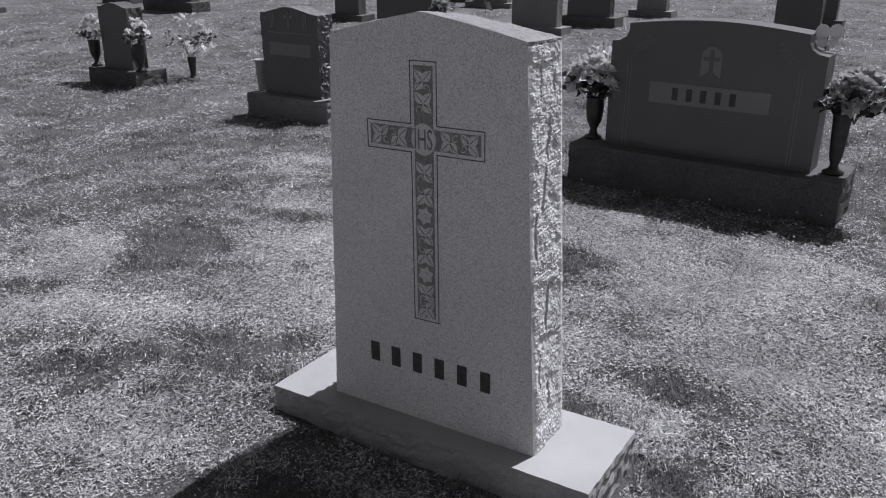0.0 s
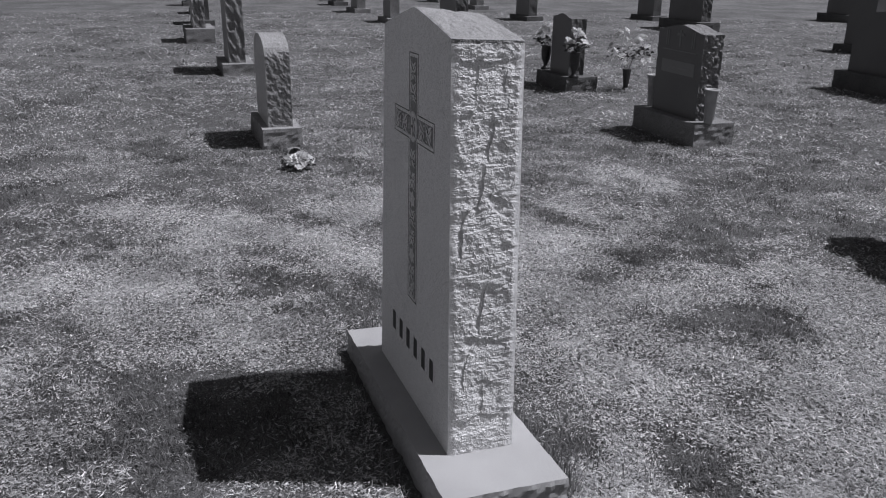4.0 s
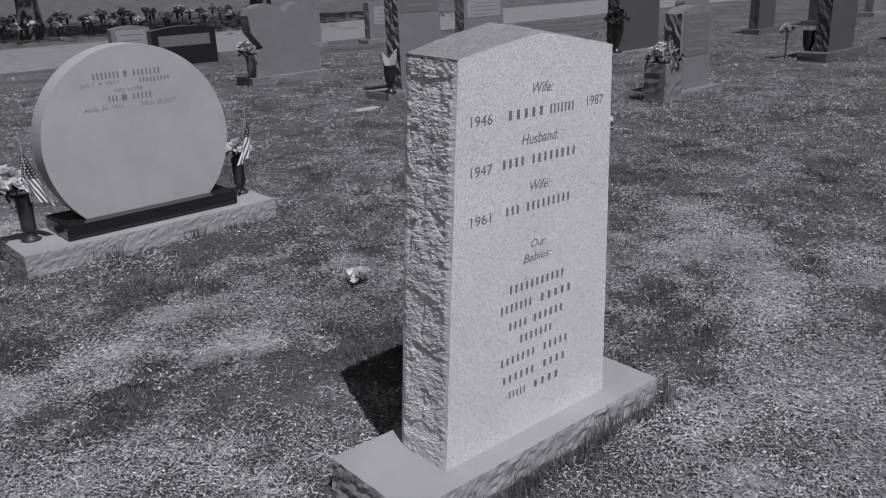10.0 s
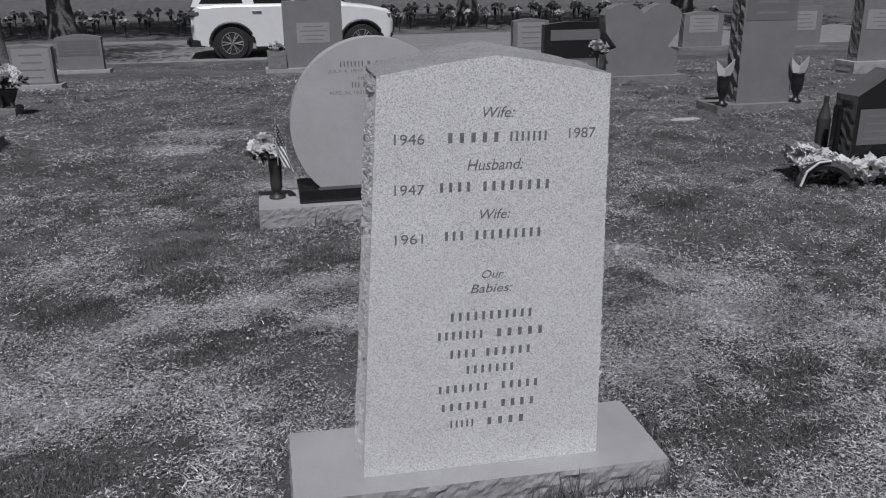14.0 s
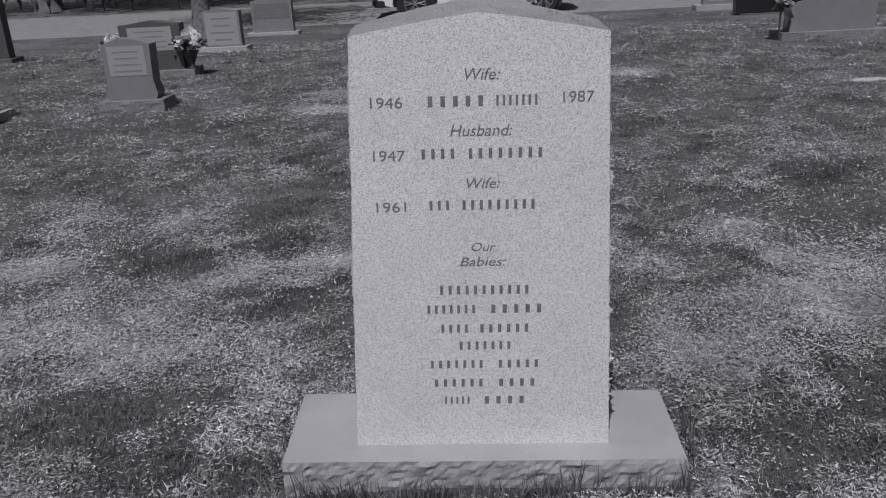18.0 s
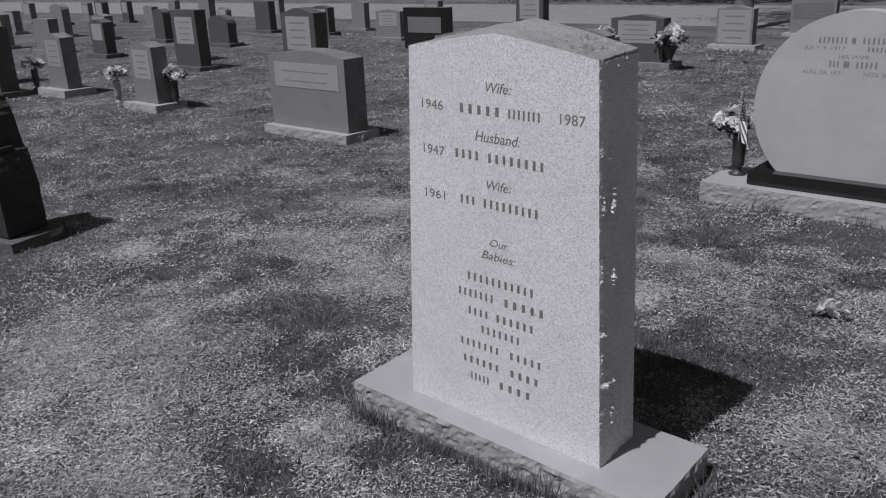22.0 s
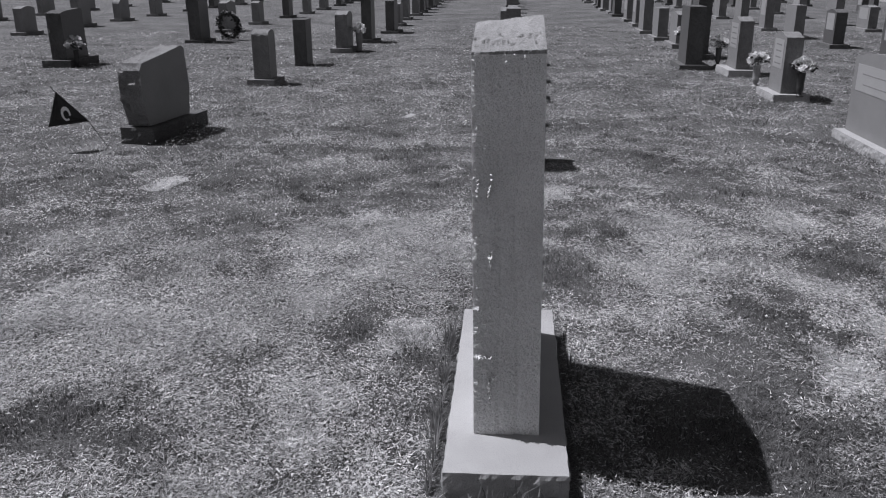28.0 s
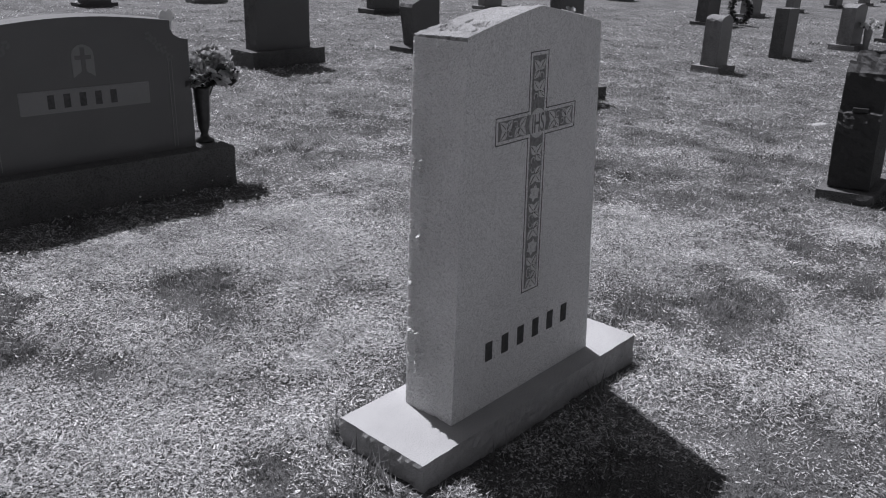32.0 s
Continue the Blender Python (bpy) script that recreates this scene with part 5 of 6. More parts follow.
def flag(x, y, z, turn, label, pole=0.3, size=1.0, lean=(0.0, 0.0), swing=1):
    """A small striped flag that hangs from its stick: the starred canton above, the stripes slanting below it towards swing."""
    ob = thing("flag", pose(x, y, z, lean[0], lean[1], turn), label, "flag", "small flags")
    st = bmesh.new()
    tube(st, [(0, 0, 0), (0, 0, pole)], 0.0035, 6)
    part("stick", st, M_WOOD, ob)
    tip = bmesh.new()
    lathe(tip, [(0.0005, 0), (0.006, 0.004), (0.006, 0.010), (0.001, 0.022)], 8, (0, 0, pole))
    part("finial", tip, M_WOOD, ob)
    top, a, b, c, d = ((0.0, 0.0), (-0.034, -0.132), (0.048, -0.142), (0.118, -0.285), (0.026, -0.255))

    def spot(quad, u, v):
        (ax, az), (bx, bz), (cx, cz), (dx, dz) = quad
        px = (1 - v) * ((1 - u) * ax + u * bx) + v * ((1 - u) * dx + u * cx)
        pz = (1 - v) * ((1 - u) * az + u * bz) + v * ((1 - u) * dz + u * cz)
        return Vector((size * swing * px, size * (0.008 + 0.011 * math.sin(px * 95 + pz * 22 + x)) * min(1.0, -pz * 9), size * pz + pole - 0.012))

    upper, lower = ((-0.004, 0.0), (0.004, 0.0), b, a), (a, b, c, d)
    navy, stars, dark, light = (bmesh.new() for _ in range(4))

    def sheet(bm, quad, u0, u1, nu, nv):
        g = [[bm.verts.new(spot(quad, u0 + (u1 - u0) * i / nu, k / nv)) for k in range(nv + 1)] for i in range(nu + 1)]
        for p, q in zip(g, g[1:]):
            for k in range(nv):
                bm.faces.new((p[k], p[k + 1], q[k + 1], q[k]))

    sheet(navy, upper, 0, 1, 8, 8)
    for k in range(2, 9):
        n = 1 + k // 2
        for i in range(n):
            p = spot(upper, (i + 0.5) / n, (k + 0.3) / 9)
            e = 0.0048 * size
            for off in (-0.002, 0.002):
                stars.faces.new([stars.verts.new((p.x + q, p.y + off, p.z + r)) for q, r in ((-e, 0), (0, -e), (e, 0), (0, e))])
    for n in range(9):
        sheet(dark if n % 2 else light, lower, n / 9, (n + 1) / 9, 2, 8)
    cl = part("cloth", dark, M_FLAGDARK, ob, "striped cloth")
    part("light_stripes", light, M_FLAGLIGHT, cl)
    part("canton", navy, M_FLAGNAVY, cl, "dark canton")
    part("stars", stars, M_FLAGLIGHT, cl)
    return ob


# beside the disc stone
vase(0.53, -3.2, 0.115, "tube", "dark metal vase with pale carnations on the stone base", 46, 0.10, M_WHITE, 1.05, M_CHARCOAL, 1, 0.040, 0.8, 0.07)
flag(0.51, -3.12, 0.35, 140, "small striped flag hanging from the vase before the disc stone", 0.29, 1.08, (0, 0))
vase(-0.80, -3.22, 0.115, "tube", "dark metal vase with pale carnations on the stone base", 28, 0.08, M_WHITE, 1.0, M_CHARCOAL, 2, 0.034, 0.7)
flag(-0.81, -3.09, 0.36, 30, "small striped flag hanging from the vase before the disc stone", 0.31, 1.12, (0, -3))
# beside the wide dark stone
vase(-0.79, 3.11, 0.24, "urn", "bronze vase with a mixed bunch of pale flowers", 90, 0.19, M_WHITE, 1.0, M_BRONZE, 3, 0.06, 0.9)
flag(-0.77, 3.13, 0.50, 20, "small striped flag among the flowers", 0.34, 0.75)
vase(0.69, 3.04, 0.24, "tall_urn", "slender bronze vase with a large bunch of pale blooms", 85, 0.16, M_PINK, 1.0, M_BRONZE, 4, 0.06, 0.8, 0.06)
but = thing("butterfly_ornament", pose(0.54, 3.12, 0.98, 0, 0, 25) @ Matrix.Scale(0.7, 4), "pale butterfly ornament on a thin stake", "ornament")
for s in (-1, 1):
    for cx, cz, r in ((0.055, 0.035, 0.055), (0.045, -0.045, 0.04)):
        bb = bmesh.new()
        f = bb.faces.new([bb.verts.new((s * (cx + r * math.cos(t)), 0.012 * s, cz + r * 1.1 * math.sin(t))) for t in [k * 2 * math.pi / 14 for k in range(14)]])
        ex = bmesh.ops.extrude_face_region(bb, geom=[f])
        for v in [e for e in ex["geom"] if isinstance(e, bmesh.types.BMVert)]:
            v.co.y += 0.004
        part("wing", bb, M_PINK, but)
part("stake", tube(bmesh.new(), [(0, 0.02, 0.02), (0, 0.06, -0.6), (0.02, 0.1, -1.42)], 0.005, 6), M_STEM, but)

for x in (-3.23, -4.06):
    vase(x, 3.41, 0.18, "cup", "pale plastic cup vase on the stone base", 0, 0, M_WHITE, 1.25, M_POT)
for x, s in ((-5.98, 5), (-6.7, 6)):
    vase(x, 3.64, 0.15, "urn", "dark vase with drooping white flowers", 26, 0.12, M_WHITE, 1.0, M_BRONZE, s, 0.04, 1.6)
wsp = thing("flower_spray", pose(-6, 4.33, 0), "thin spray of white blossoms on long stems", "flowers")
part("holder", lathe(bmesh.new(), [(0.05, -0.02), (0.03, 0.02), (0.05, 0.22)], 12), M_CHARCOAL, wsp)
bouquet(wsp, (0, 0, 0.42), 0.28, 26, random.Random(4), M_WHITE, 0.045, 1.2, 0.6)
vase(-4.39, 6.93, 0.18, "urn", "dark urn with flowers on the stone base", 34, 0.15, M_PINK, 1.4, M_BRONZE, 7, 0.038)
flag(-6.74, 12.21, 0, 20, "small striped flag in the lawn", 0.42, 1.2)

# white posy lying before the pale stone
posy = thing("flower_posy", pose(-3.66, 0.10, 0.0), "white flower posy fallen out on the grass before the pale stone", "flowers")
rngp = random.Random(2)
pot = lathe(bmesh.new(), [(0.03, 0.0), (0.035, 0.02), (0.05, 0.16), (0.058, 0.17), (0.05, 0.172), (0.03, 0.05)], 16)
part("vase", pot, M_POT, posy, "tipped grey vase").matrix_basis = pose(-0.06, 0.0, 0.05, 0, 84, 6)
pb2, pl2 = bmesh.new(), bmesh.new()
for k in range(42):
    a, r = rngp.uniform(0, 2 * math.pi), 0.09 * math.sqrt(rngp.random())
    petals(pb2, (0.24 + 1.1 * r * math.cos(a), 0.02 + r * math.sin(a), 0.03 + 0.06 * (1 - r / 0.09) + rngp.uniform(0, 0.025)), rngp.uniform(0.028, 0.048), 7, rngp)
for k in range(9):
    petals(pl2, (rngp.uniform(0.08, 0.36), rngp.gauss(0.01, 0.05), 0.02 + rngp.uniform(0, 0.05)), 0.045, 2, rngp)
part("blossoms", pb2, M_WHITE, posy, "white artificial blossoms")
part("leaves", pl2, M_LEAF, posy, "dark leaves")
# scrap of white tissue
sc = bmesh.new()
rng0 = random.Random(14)
for k in range(9):
    petals(sc, (-0.52 + rng0.uniform(-0.03, 0.03), -1.54 + rng0.uniform(-0.03, 0.03), 0.04), rng0.uniform(0.04, 0.068), 3, rng0)
tagged(part("tissue_scrap", sc, M_WHITE), "crumpled white scrap lying in the grass", "litter")
for k, (x, y) in enumerate(((1.99, 0.86), (-2.18, 4.15), (-1.28, -1.84), (1.49, -3.72))):
    dl = bmesh.new()
    petals(dl, (x, y, 0.045), 0.035, 3, rng0)
    tagged(part("dry_leaf", dl, M_PINK), "curled dry leaf lying in the grass", "leaf")

# ring of flowers round the house-shaped stone
wr = thing("flower_wreath", pose(-3.93, -3.22, 0.0), "long garland of pale flowers round a dark hoop", "flowers")
bl, lf, hoop = bmesh.new(), bmesh.new(), bmesh.new()
rngw = random.Random(33)
for k in range(290):
    t = rngw.uniform(-0.7, math.pi + 0.4)
    petals(bl, (0.52 * math.cos(t) + rngw.gauss(0, 0.04), 0.32 * math.sin(t) + rngw.gauss(0, 0.05), 0.085 + rngw.gauss(0, 0.035) + 0.10 * max(0.0, math.cos(t)) ** 2), rngw.uniform(0.04, 0.07), 9, rngw)
for k in range(90):
    t = rngw.uniform(0, math.pi)
    petals(lf, (0.52 * math.cos(t) + rngw.gauss(0, 0.05), 0.33 * math.sin(t) + rngw.gauss(0, 0.05), 0.05 + rngw.random() * 0.06), 0.05, 2, rngw)
tube(hoop, [(0.52 + 0.15 * math.cos(t), 0.30 - 0.1 * math.cos(t), 0.17 * math.sin(t)) for t in [math.pi * k / 12 for k in range(13)]], 0.035, 8)
part("blossoms", bl, M_WHITE, wr)
part("leaves", lf, M_LEAF, wr)
part("hoop", hoop, M_CHARCOAL, wr, "dark arched hoop")
part("ribbon", tube(bmesh.new(), [(0.70, 0.26, 0.01), (0.67, 0.27, 0.12), (0.60, 0.30, 0.19), (0.53, 0.34, 0.205)], 0.009, 6), M_FLAGLIGHT, wr, "white ribbon")
bot = bmesh.new()
lathe(bot, [(0.045, 0), (0.05, 0.02), (0.05, 0.42), (0.03, 0.49), (0.018, 0.54), (0.02, 0.59)], 16, (-3.7, -3.42, 0.0))
tagged(part("bottle_vase", bot, M_CHARCOAL), "tall dark bottle vase among the flowers", "vase")

# winged vases beside the tall stone
for x in (-4.51, -5.45):
    v = vase(x, -6.27, 0.08, "urn", "dark urn with a white winged ornament", 0, 0, M_WHITE, 1.2, M_BRONZE)
    wg = bmesh.new()
    for s in (-1, 1):
        pts = [(0, 0.29), (s * 0.07, 0.32), (s * 0.105, 0.40), (s * 0.115, 0.51), (s * 0.06, 0.45), (0, 0.40)]
        a = [wg.verts.new((px, -0.012, pz)) for px, pz in pts]
        b = [wg.verts.new((px, 0.012, pz)) for px, pz in pts]
        wg.faces.new(a)
        wg.faces.new(b[::-1])
        for k in range(len(a)):
            wg.faces.new((a[k], b[k], b[(k + 1) % 6], a[(k + 1) % 6]))
    part("wings", wg, M_PINK, v, "pale wings")
hs = thing("flower_stake", pose(-4.17, -9.12, 0.0), "pale flowers on a slim metal stake", "flowers")
part("stem", tube(bmesh.new(), [(0, 0, -0.05), (0, 0, 0.42)], [0.010, 0.014], 8), M_CHARCOAL, hs)
bouquet(hs, (0, 0, 0.48), 0.15, 26, random.Random(3), M_PINK, 0.055, 0.7)
pl = thing("stone_planter", pose(-6.27, -3.6, 0.06), "square stone planter with flowers and a small flag", "planter")
part("box", rock_block(0.34, 0.26, -0.06, 0.36, 0.015, 3.0, 0.06), M_MIDROCK, pl)
bouquet(pl, (0, 0, 0.42), 0.2, 44, random.Random(6), M_PINK, 0.045, 0.6)
flag(-6.16, -3.47, 0.3, 170, "small striped flag standing in the planter", 0.40, 1.1)
sk = thing("flower_stake", pose(-10.78, -4.42, 0), "pale artificial flowers on a tall thin stem", "flowers")
part("stem", tube(bmesh.new(), [(0, 0, -0.03), (0.02, 0.01, 0.2), (0, 0, 0.42)], 0.012, 7), M_STEM, sk)
bouquet(sk, (0, 0, 0.42), 0.09, 16, random.Random(15), M_PINK, 0.05, 0.9, 0.5)
vase(-9.12, -6.36, 0.14, "urn", "dark urn heaped with dull flowers on the stone base", 34, 0.17, M_LEAF, 1.6, M_BRONZE, 8, 0.05)
vase(-10.91, -4.14, 0.0, "urn", "dark metal urn standing empty by the stone", 0, 0, M_WHITE, 1.5)
for x in (-1.36, 0.24):
    p2 = thing("stone_planter", pose(x, -15.72, gz(x, -15.72) + 0.11), "square stone planter with pale flowers", "planter")
    part("box", rock_block(0.38, 0.3, 0.0, 0.36, 0.006, x, 0.05), M_MID, p2)
    bouquet(p2, (0, 0, 0.42), 0.17, 30, random.Random(11), M_WHITE, 0.05, 0.6)
for x in (3.51, 4.44):
    vase(x, -8.46, 0.08, "goblet", "dark tapering vase heaped with white blossoms", 60, 0.19, M_WHITE, 1.0, M_CHARCOAL, 5, 0.05)
vase(5.26, -5.64, 0.07, "tube", "slim dark vase with flowers", 18, 0.09, M_PINK, 1.0, M_BRONZE, 5, 0.03)
vase(4.6, -5.64, 0.07, "tube", "slim dark empty vase", 0, 0, M_WHITE, 1.0, M_BRONZE)
for x, y, f in ((7.02, -3.24, 30), (7.78, -2.96, 16), (10.0, -3.02, 26), (11.45, -2.86, 44), (11.75, -2.82, 40)):
    vase(x, y, 0.05, "tube", "slim metal vase of pale flowers in the row", f, 0.12, M_WHITE, 1.05, M_POT if 7.5 < x < 8 else M_CHARCOAL, 7, 0.045)
vase(5.4, 0.03, 0.0, "bucket", "dark pot of white flowers on the grass", 46, 0.2, M_WHITE, 1.1, M_CHARCOAL, 9, 0.05, 0.5)
vase(9.82, 6.72, 0.0, "tube", "flowers before a dark stone", 22, 0.14, M_PINK, 1.0, M_BRONZE, 2, 0.05)
vase(12.5, 2.78, 0.0, "cup", "white flowers before a grey stone", 20, 0.13, M_WHITE, 1.6, M_POT, 2, 0.05)
rw = thing("wreath", pose(14.63, 5.91, 0.0, 0, 0, 70), "round leafy wreath standing on the grass", "wreath")
wl, wf = bmesh.new(), bmesh.new()
rngr = random.Random(61)
for k in range(160):
    t = rngr.uniform(0, 2 * math.pi)
    petals(wl, (0.24 * math.cos(t) + rngr.gauss(0, 0.02), rngr.gauss(0, 0.03), 0.29 + 0.24 * math.sin(t) + rngr.gauss(0, 0.02)), 0.06, 3, rngr)
for k in range(18):
    t = rngr.uniform(1.8, 4.0)
    petals(wf, (0.24 * math.cos(t), -0.04, 0.29 + 0.24 * math.sin(t)), 0.05, 7, rngr)
part("leaves", wl, M_LEAF, rw)
part("blossoms", wf, M_PINK, rw)
part("hoop", tube(bmesh.new(), [(0.24 * math.cos(t), 0, 0.29 + 0.24 * math.sin(t)) for t in [2 * math.pi * k / 24 for k in range(25)]], 0.025, 6), M_CHARCOAL, rw)

# drooping pennant on a leaning wire
pen = thing("pennant", pose(4.18, 3.49, 0.0), "dark drooping pennant on a leaning wire beside the rough stone", "flag")
part("wire", tube(bmesh.new(), [(0, 0, -0.05), (-0.13, 0.09, 0.22), (-0.32, 0.25, 0.51), (-0.34, 0.265, 0.55)], 0.003, 6), M_STEM, pen)
pc = bmesh.new()
head, foot, fly = Vector((-0.31, 0.24, 0.50)), Vector((-0.13, 0.085, 0.225)), Vector((-0.36, 0.33, 0.22))
for side in (-0.0015, 0.0015):
    rows = []
    for i in range(9):
        u = i / 8
        a, b = head.lerp(foot, u), head.lerp(fly, min(1.0, 2 * u)).lerp(foot, max(0.0, 2 * u - 1))
        rows.append([pc.verts.new(a.lerp(b, v / 6) + Vector((0.6, 0.8, 0)) * (side + 0.016 * math.sin(v * 1.5 + u * 4) * v / 6)) for v in range(7)])
    for p, q in zip(rows, rows[1:]):
        for v in range(6):
            pc.faces.new((p[v], p[v + 1], q[v + 1], q[v]))
cloth = part("cloth", pc, M_FLAGNAVY, pen, "dark cloth hanging in folds")
em = bmesh.new()
along, down = (foot - head).normalized(), (fly - head).normalized()
mid = (head + foot + fly) / 3
for off in (-0.022, 0.022):
    arc = [0.3 + 5.6 * k / 12 for k in range(13)]
    r1 = [em.verts.new(mid + Vector((0.6, 0.8, 0)) * off + along * 0.052 * math.cos(t) + down * 0.052 * math.sin(t)) for t in arc]
    r2 = [em.verts.new(mid + Vector((0.6, 0.8, 0)) * off + along * (0.006 + 0.030 * math.cos(t)) + down * (0.004 + 0.030 * math.sin(t))) for t in arc]
    for k in range(12):
        em.faces.new((r1[k], r1[k + 1], r2[k + 1], r2[k]))
part("emblem", em, M_FLAGLIGHT, cloth, "pale crescent emblem")

# ---- the lane: a parked car, trees, rows of bouquets beyond ----


def car():
    """A white sport utility car; its nose points along -x."""
    long, high = 1.16, 1.08
    ob = thing("car", pose(-0.41, -20.95, -0.44) @ Matrix.Diagonal((long, high, high, 1)), "white sport utility car parked on the lane", "car")
    top = [(-2.10, 0.32), (-2.18, 0.46), (-2.20, 0.80), (-2.16, 1.00), (-2.04, 1.09), (-1.70, 1.16), (-1.10, 1.23), (0.4, 1.25), (1.6, 1.25), (2.22, 1.22), (2.31, 1.06), (2.35, 0.66), (2.30, 0.34)]
    arch = lambda c: [(c + 0.46 * math.cos(t), 0.36 + 0.46 * math.sin(t)) for t in [math.pi * k / 10 for k in range(11)]]
    loop = top + [(1.95, 0.30)] + arch(1.42) + [(0.9, 0.28), (-0.9, 0.28)] + arch(-1.44) + [(-1.95, 0.30)]

    def shell(rows):
        bm = bmesh.new()
        rings = [[bm.verts.new(p) for p in row] for row in rows]
        n = len(rows[0])
        for a, b in zip(rings, rings[1:]):
            for i in range(n):
                bm.faces.new((a[i], b[i], b[(i + 1) % n], a[(i + 1) % n]))
        bm.faces.new(rings[0][::-1])
        bm.faces.new(rings[-1])
        bmesh.ops.recalc_face_normals(bm, faces=bm.faces[:])
        return bm

    def pulled(y, ends, crown):
        return [(px * (1 - ends * max(0.0, abs(px) - 1.9) / 0.4), y, pz - crown * (1 if pz > 0.98 else 0)) for px, pz in loop]

    rows = [pulled(-0.95, 0.10, 0.06), pulled(-0.93, 0.06, 0.025), pulled(-0.86, 0.025, 0.0), pulled(0.86, 0.025, 0.0), pulled(0.93, 0.06, 0.025), pulled(0.95, 0.10, 0.06)]
    body = part("body", shell(rows), M_PAINT, ob, "white painted body")
    roof = [(-1.16, 1.20), (-0.42, 1.67), (-0.10, 1.74), (0.5, 1.77), (1.4, 1.75), (1.98, 1.67), (2.08, 1.60), (2.24, 1.20)]
    part("cabin", shell([[(px, k * (0.90 - 0.26 * (pz - 1.20)), pz) for px, pz in roof] for k in (-1, 1)]), M_PAINT, ob, "white pillars and roof")
    for s in (1, -1):
        for pts in (((-1.0, 1.26), (-0.42, 1.62), (0.02, 1.69), (0.02, 1.26)), ((0.10, 1.26), (0.10, 1.69), (0.98, 1.69), (0.90, 1.26)), ((1.14, 1.27), (1.19, 1.66), (1.88, 1.60), (2.06, 1.27))):
            w = bmesh.new()
            f = [w.verts.new((px, s * (0.90 - 0.26 * (pz - 1.20) + 0.006), pz)) for px, pz in pts]
            g = [w.verts.new((v.co.x, v.co.y - s * 0.03, v.co.z)) for v in f]
            w.faces.new(f)
            for k in range(4):
                w.faces.new((f[k], g[k], g[(k + 1) % 4], f[(k + 1) % 4]))
            bmesh.ops.recalc_face_normals(w, faces=w.faces[:])
            part("window", w, M_GLASS, body, "dark tinted window")
        for x in (-1.44, 1.42):
            wh = part("wheel", lathe(bmesh.new(), [(0.36, -0.11), (0.375, -0.08), (0.375, 0.08), (0.36, 0.11), (0.25, 0.112)], 32), M_TYRE, ob, "black tyre")
            wh.matrix_basis = Matrix.Diagonal((high / long, 1, 1, 1)) @ pose(x * long / high, s * 0.86, 0.365, -90 * s, 0, 0)
            rm = bmesh.new()
            lathe(rm, [(0.06, 0.10), (0.05, 0.125)], 12)
            part("rim_well", lathe(bmesh.new(), [(0.0, 0.04), (0.25, 0.04)], 20), M_TRIM, wh, "dark well behind the spokes")
            for k in range(6):
                t = k * math.pi / 3
                for d in (-0.16, 0.16):
                    tube(rm, [(0.04 * math.cos(t), 0.04 * math.sin(t), 0.118), (0.25 * math.cos(t + d), 0.25 * math.sin(t + d), 0.112)], 0.019, 5)
            tube(rm, [(0.25 * math.cos(t), 0.25 * math.sin(t), 0.110) for t in [2 * math.pi * k / 28 for k in range(29)]], 0.013, 6)
            part("rim", rm, M_ALLOY, wh, "bright alloy rim")
        for x in (-1.44, 1.42):
            lip = bmesh.new()
            tube(lip, [(x + 0.475 * math.cos(t), s * 0.945, 0.36 + 0.475 * math.sin(t)) for t in [math.pi * k / 12 for k in range(13)]], 0.035, 6)
            part("wheel_arch", lip, M_TRIM, ob, "black wheel arch")
            part("arch_liner", lathe(bmesh.new(), [(0.0, 0.0), (0.44, 0.0), (0.44, 0.3)], 24), M_TYRE, ob).matrix_basis = pose(x, s * 0.62, 0.38, -90 * s, 0, 0)
        part("rear_cladding", box(1.84, 2.30, s * 0.91 - 0.03, s * 0.91 + 0.035, 0.30, 0.46, bevel=0.01), M_TRIM, ob, "black lower cladding")
        part("fog_lamp", box(-2.16, -1.96, s * 0.86 - 0.06, s * 0.86 + 0.07, 0.42, 0.54, bevel=0.03), M_TRIM, ob)
        part("sill", box(-0.95, 0.92, s * 0.90 - 0.03, s * 0.90 + 0.04, 0.22, 0.36, bevel=0.01), M_TRIM, ob)
        hl = part("headlight", box(-2.14, -1.80, s * 0.81 - 0.12, s * 0.81 + 0.135, 0.84, 1.03, bevel=0.05), M_LAMP, ob, "dark headlight")
        tl = part("taillight", box(2.04, 2.29, s * 0.82 - 0.1, s * 0.82 + 0.135, 0.98, 1.13, bevel=0.04), M_LAMP, ob, "dark tail light")
        for x in (-0.25, 0.75):
            part("door_handle", box(x, x + 0.2, s * 0.955 - 0.01, s * 0.955 + 0.025, 1.06, 1.095, bevel=0.008), M_ALLOY, ob)
    part("bumper", box(2.14, 2.39, -0.88, 0.88, 0.30, 0.50, bevel=0.04), M_TRIM, ob, "black rear bumper")
    part("grille", box(-2.22, -2.1, -0.7, 0.7, 0.5, 0.92, bevel=0.03), M_TRIM, ob, "black grille")
    part("windscreen", box(-0.02, 0.02, -0.74, 0.74, 0.08, 0.78, bevel=0.008), M_GLASS, ob, "windscreen").matrix_basis = pose(-1.165, 0, 1.21, 0, 57.5, 0)


car()


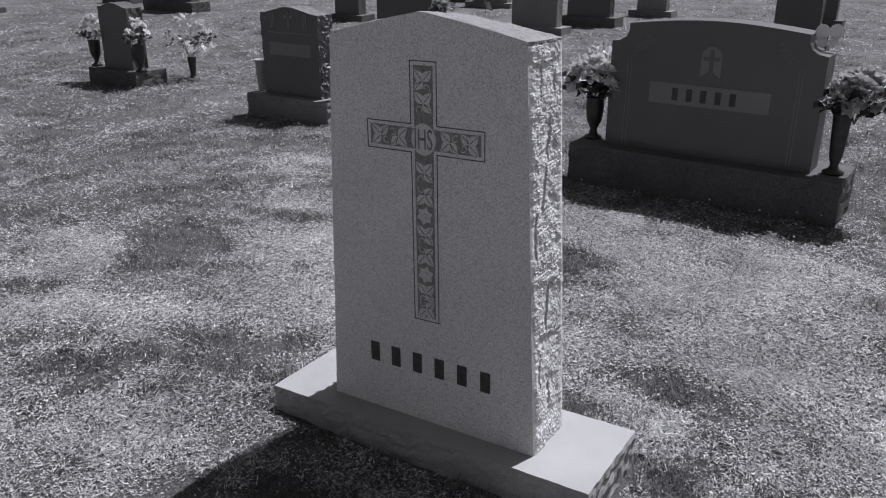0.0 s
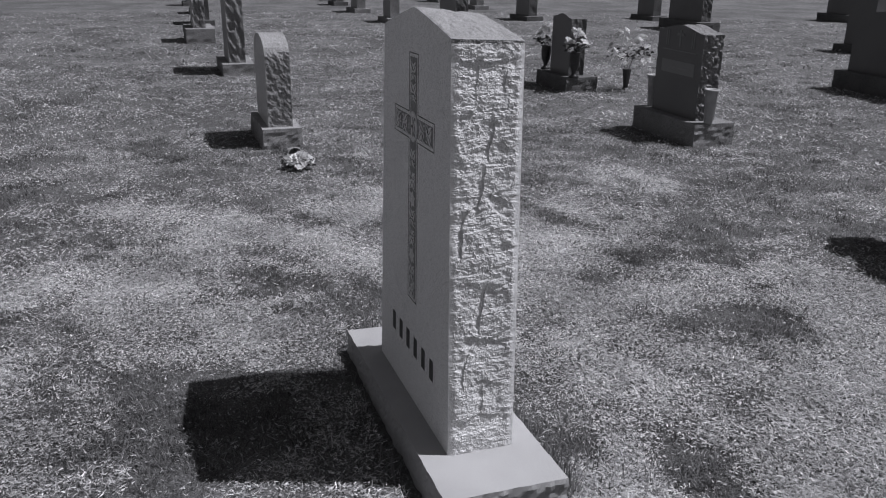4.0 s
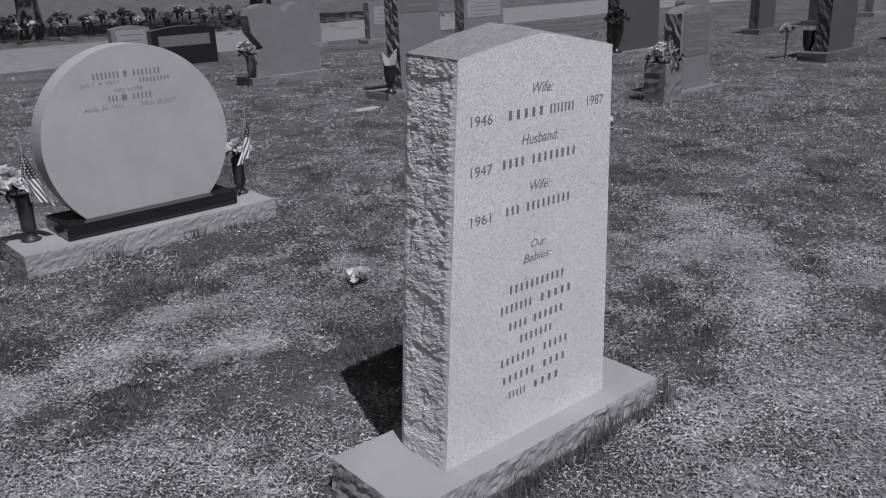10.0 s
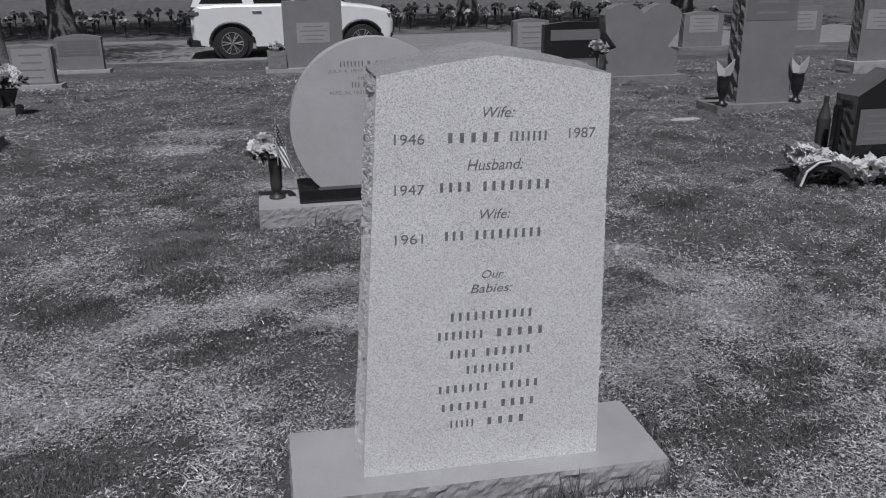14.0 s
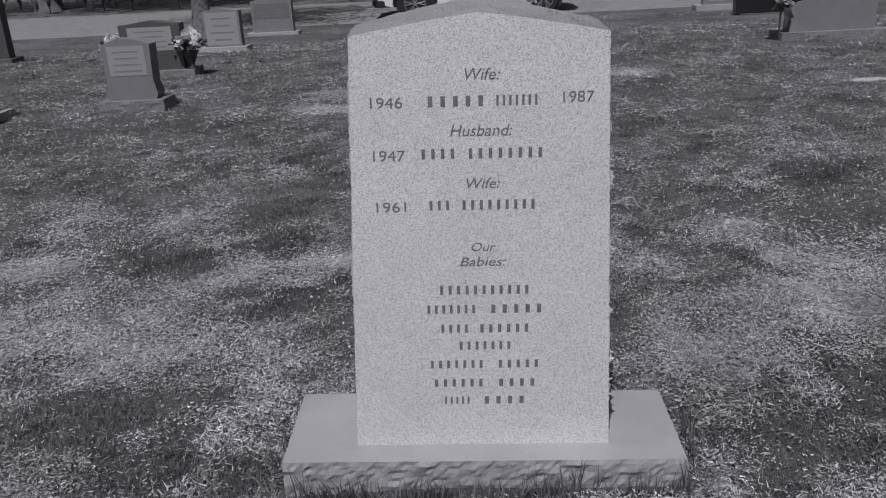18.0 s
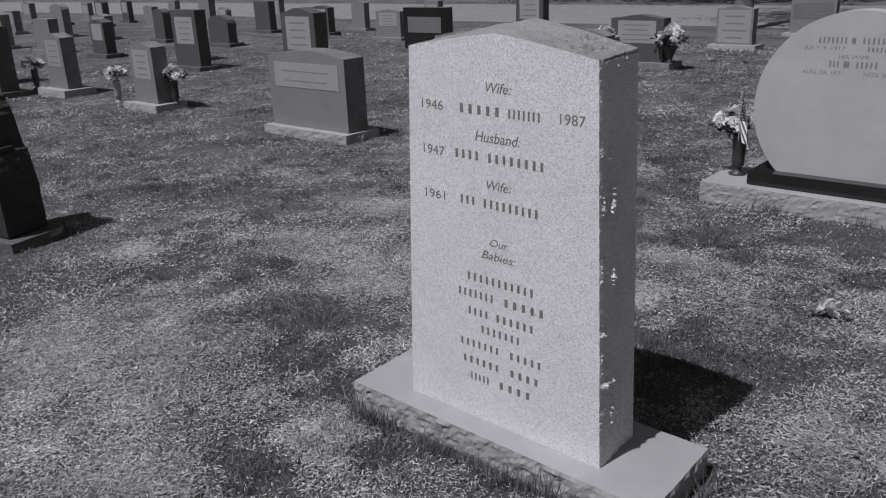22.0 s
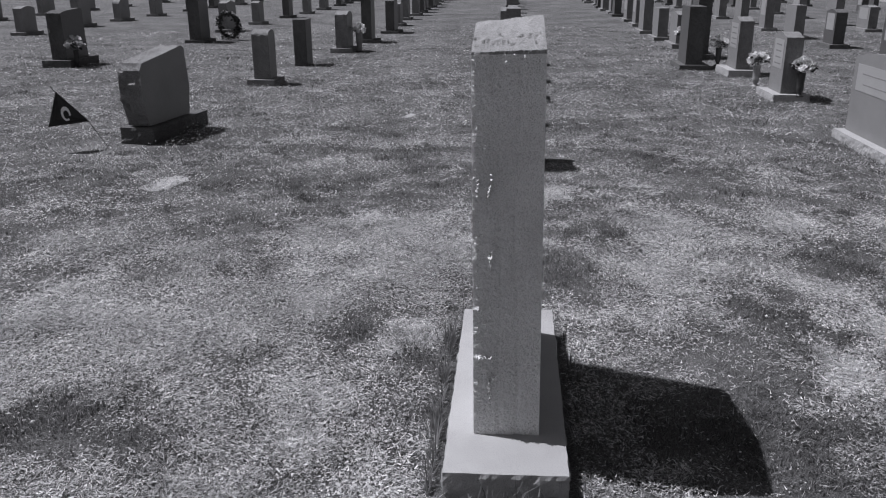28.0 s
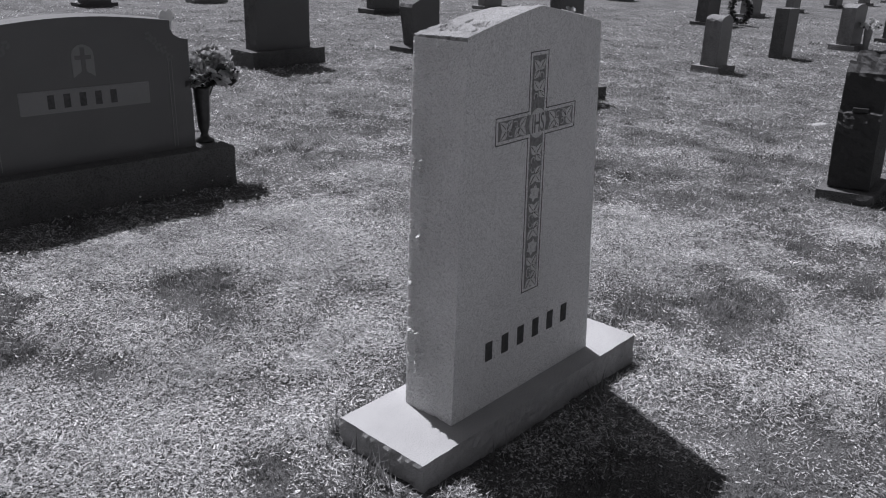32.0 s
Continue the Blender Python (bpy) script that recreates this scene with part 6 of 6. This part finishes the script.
def tree(x, y, r, h, seed, reach=1.0, leaves=2600):
    """A tapered trunk with limbs; reach widens the crown."""
    rng = random.Random(seed)
    z = gz(x, y)
    ob = thing("tree", pose(x, y, z), "tall tree with dark furrowed bark", "tree", "trees by the lane")
    bm = bmesh.new()
    trunk = [(rng.uniform(-0.05, 0.05) * k, rng.uniform(-0.05, 0.05) * k, -0.1 + h * k / 8) for k in range(9)]
    tube(bm, trunk, [r * 1.45, r * 1.05, r, r * 0.95, r * 0.85, r * 0.72, r * 0.55, r * 0.4, r * 0.2], 16)
    tips = []
    for k in range(16):
        i = rng.randint(4, 7)
        p = Vector(trunk[i])
        a = 2 * math.pi * k / 16 + rng.uniform(-0.3, 0.3)
        q = p + Vector((reach * math.cos(a), reach * math.sin(a), rng.uniform(0.35, 0.9))) * rng.uniform(0.9, 1.9)
        e = q + Vector((reach * math.cos(a + rng.uniform(-0.6, 0.6)), reach * math.sin(a + rng.uniform(-0.6, 0.6)), rng.uniform(0.1, 0.7))) * rng.uniform(0.8, 1.8)
        tube(bm, [p, q, e], [r * 0.35, r * 0.2, r * 0.05], 7)
        tips += [q, e]
    smooth(part("trunk", bm, M_BARK, ob))
    lf = bmesh.new()
    wide = 0.65 * reach ** 0.7
    for k in range(leaves):
        c = rng.choice(tips) + Vector((rng.gauss(0, wide), rng.gauss(0, wide), abs(rng.gauss(0.1, 0.5))))
        petals(lf, c, rng.uniform(0.10, 0.2) * reach ** 0.6, 2, rng, -0.5)
    part("crown", lf, M_LEAF, ob, "loose leafy crown")


tree(6.55, -18.94, 0.19, 8.4, 4)
# wide crowns shade the ground beyond the lane; the last two trees are added for that
for n, (x, y, r) in enumerate(((7.51, -30.8, 0.39), (0.7, -32.6, 0.38), (-8.1, -32.6, 0.38), (16.5, -31.5, 0.4), (-17.0, -31.0, 0.4))):
    tree(x, y, r, 10.0, 5 + n, 2.4, 5200)


def far_bouquets():
    """The field of small flower vases beyond the lane."""
    rng = random.Random(40)
    kinds = []
    for k in range(4):
        ob = thing("flower_stake", pose(-4 + 2.0 * k, -29.2, -0.44), "pale bunch of flowers in a dark stake vase", "flowers", "flower stakes beyond the lane")
        part("stake_vase", lathe(bmesh.new(), [(0.02, 0), (0.02, 0.25), (0.06, 0.30), (0.07, 0.46)], 10), M_CHARCOAL, ob)
        bouquet(ob, (0, 0, 0.55), 0.19, 26, rng, M_PINK if k % 2 else M_WHITE, 0.06)
        kinds.append(ob)
    for row in range(7):
        x = -18 + rng.uniform(0, 1)
        while x < 22:
            y = -29.6 - 1.9 * row + rng.uniform(-0.3, 0.3)
            copy_thing(rng.choice(kinds), pose(x, y, gz(x, y), 0, 0, rng.uniform(0, 360)))
            x += rng.uniform(0.9, 2.1)


far_bouquets()
plant_grass()
clippings()
tufts()
clover()
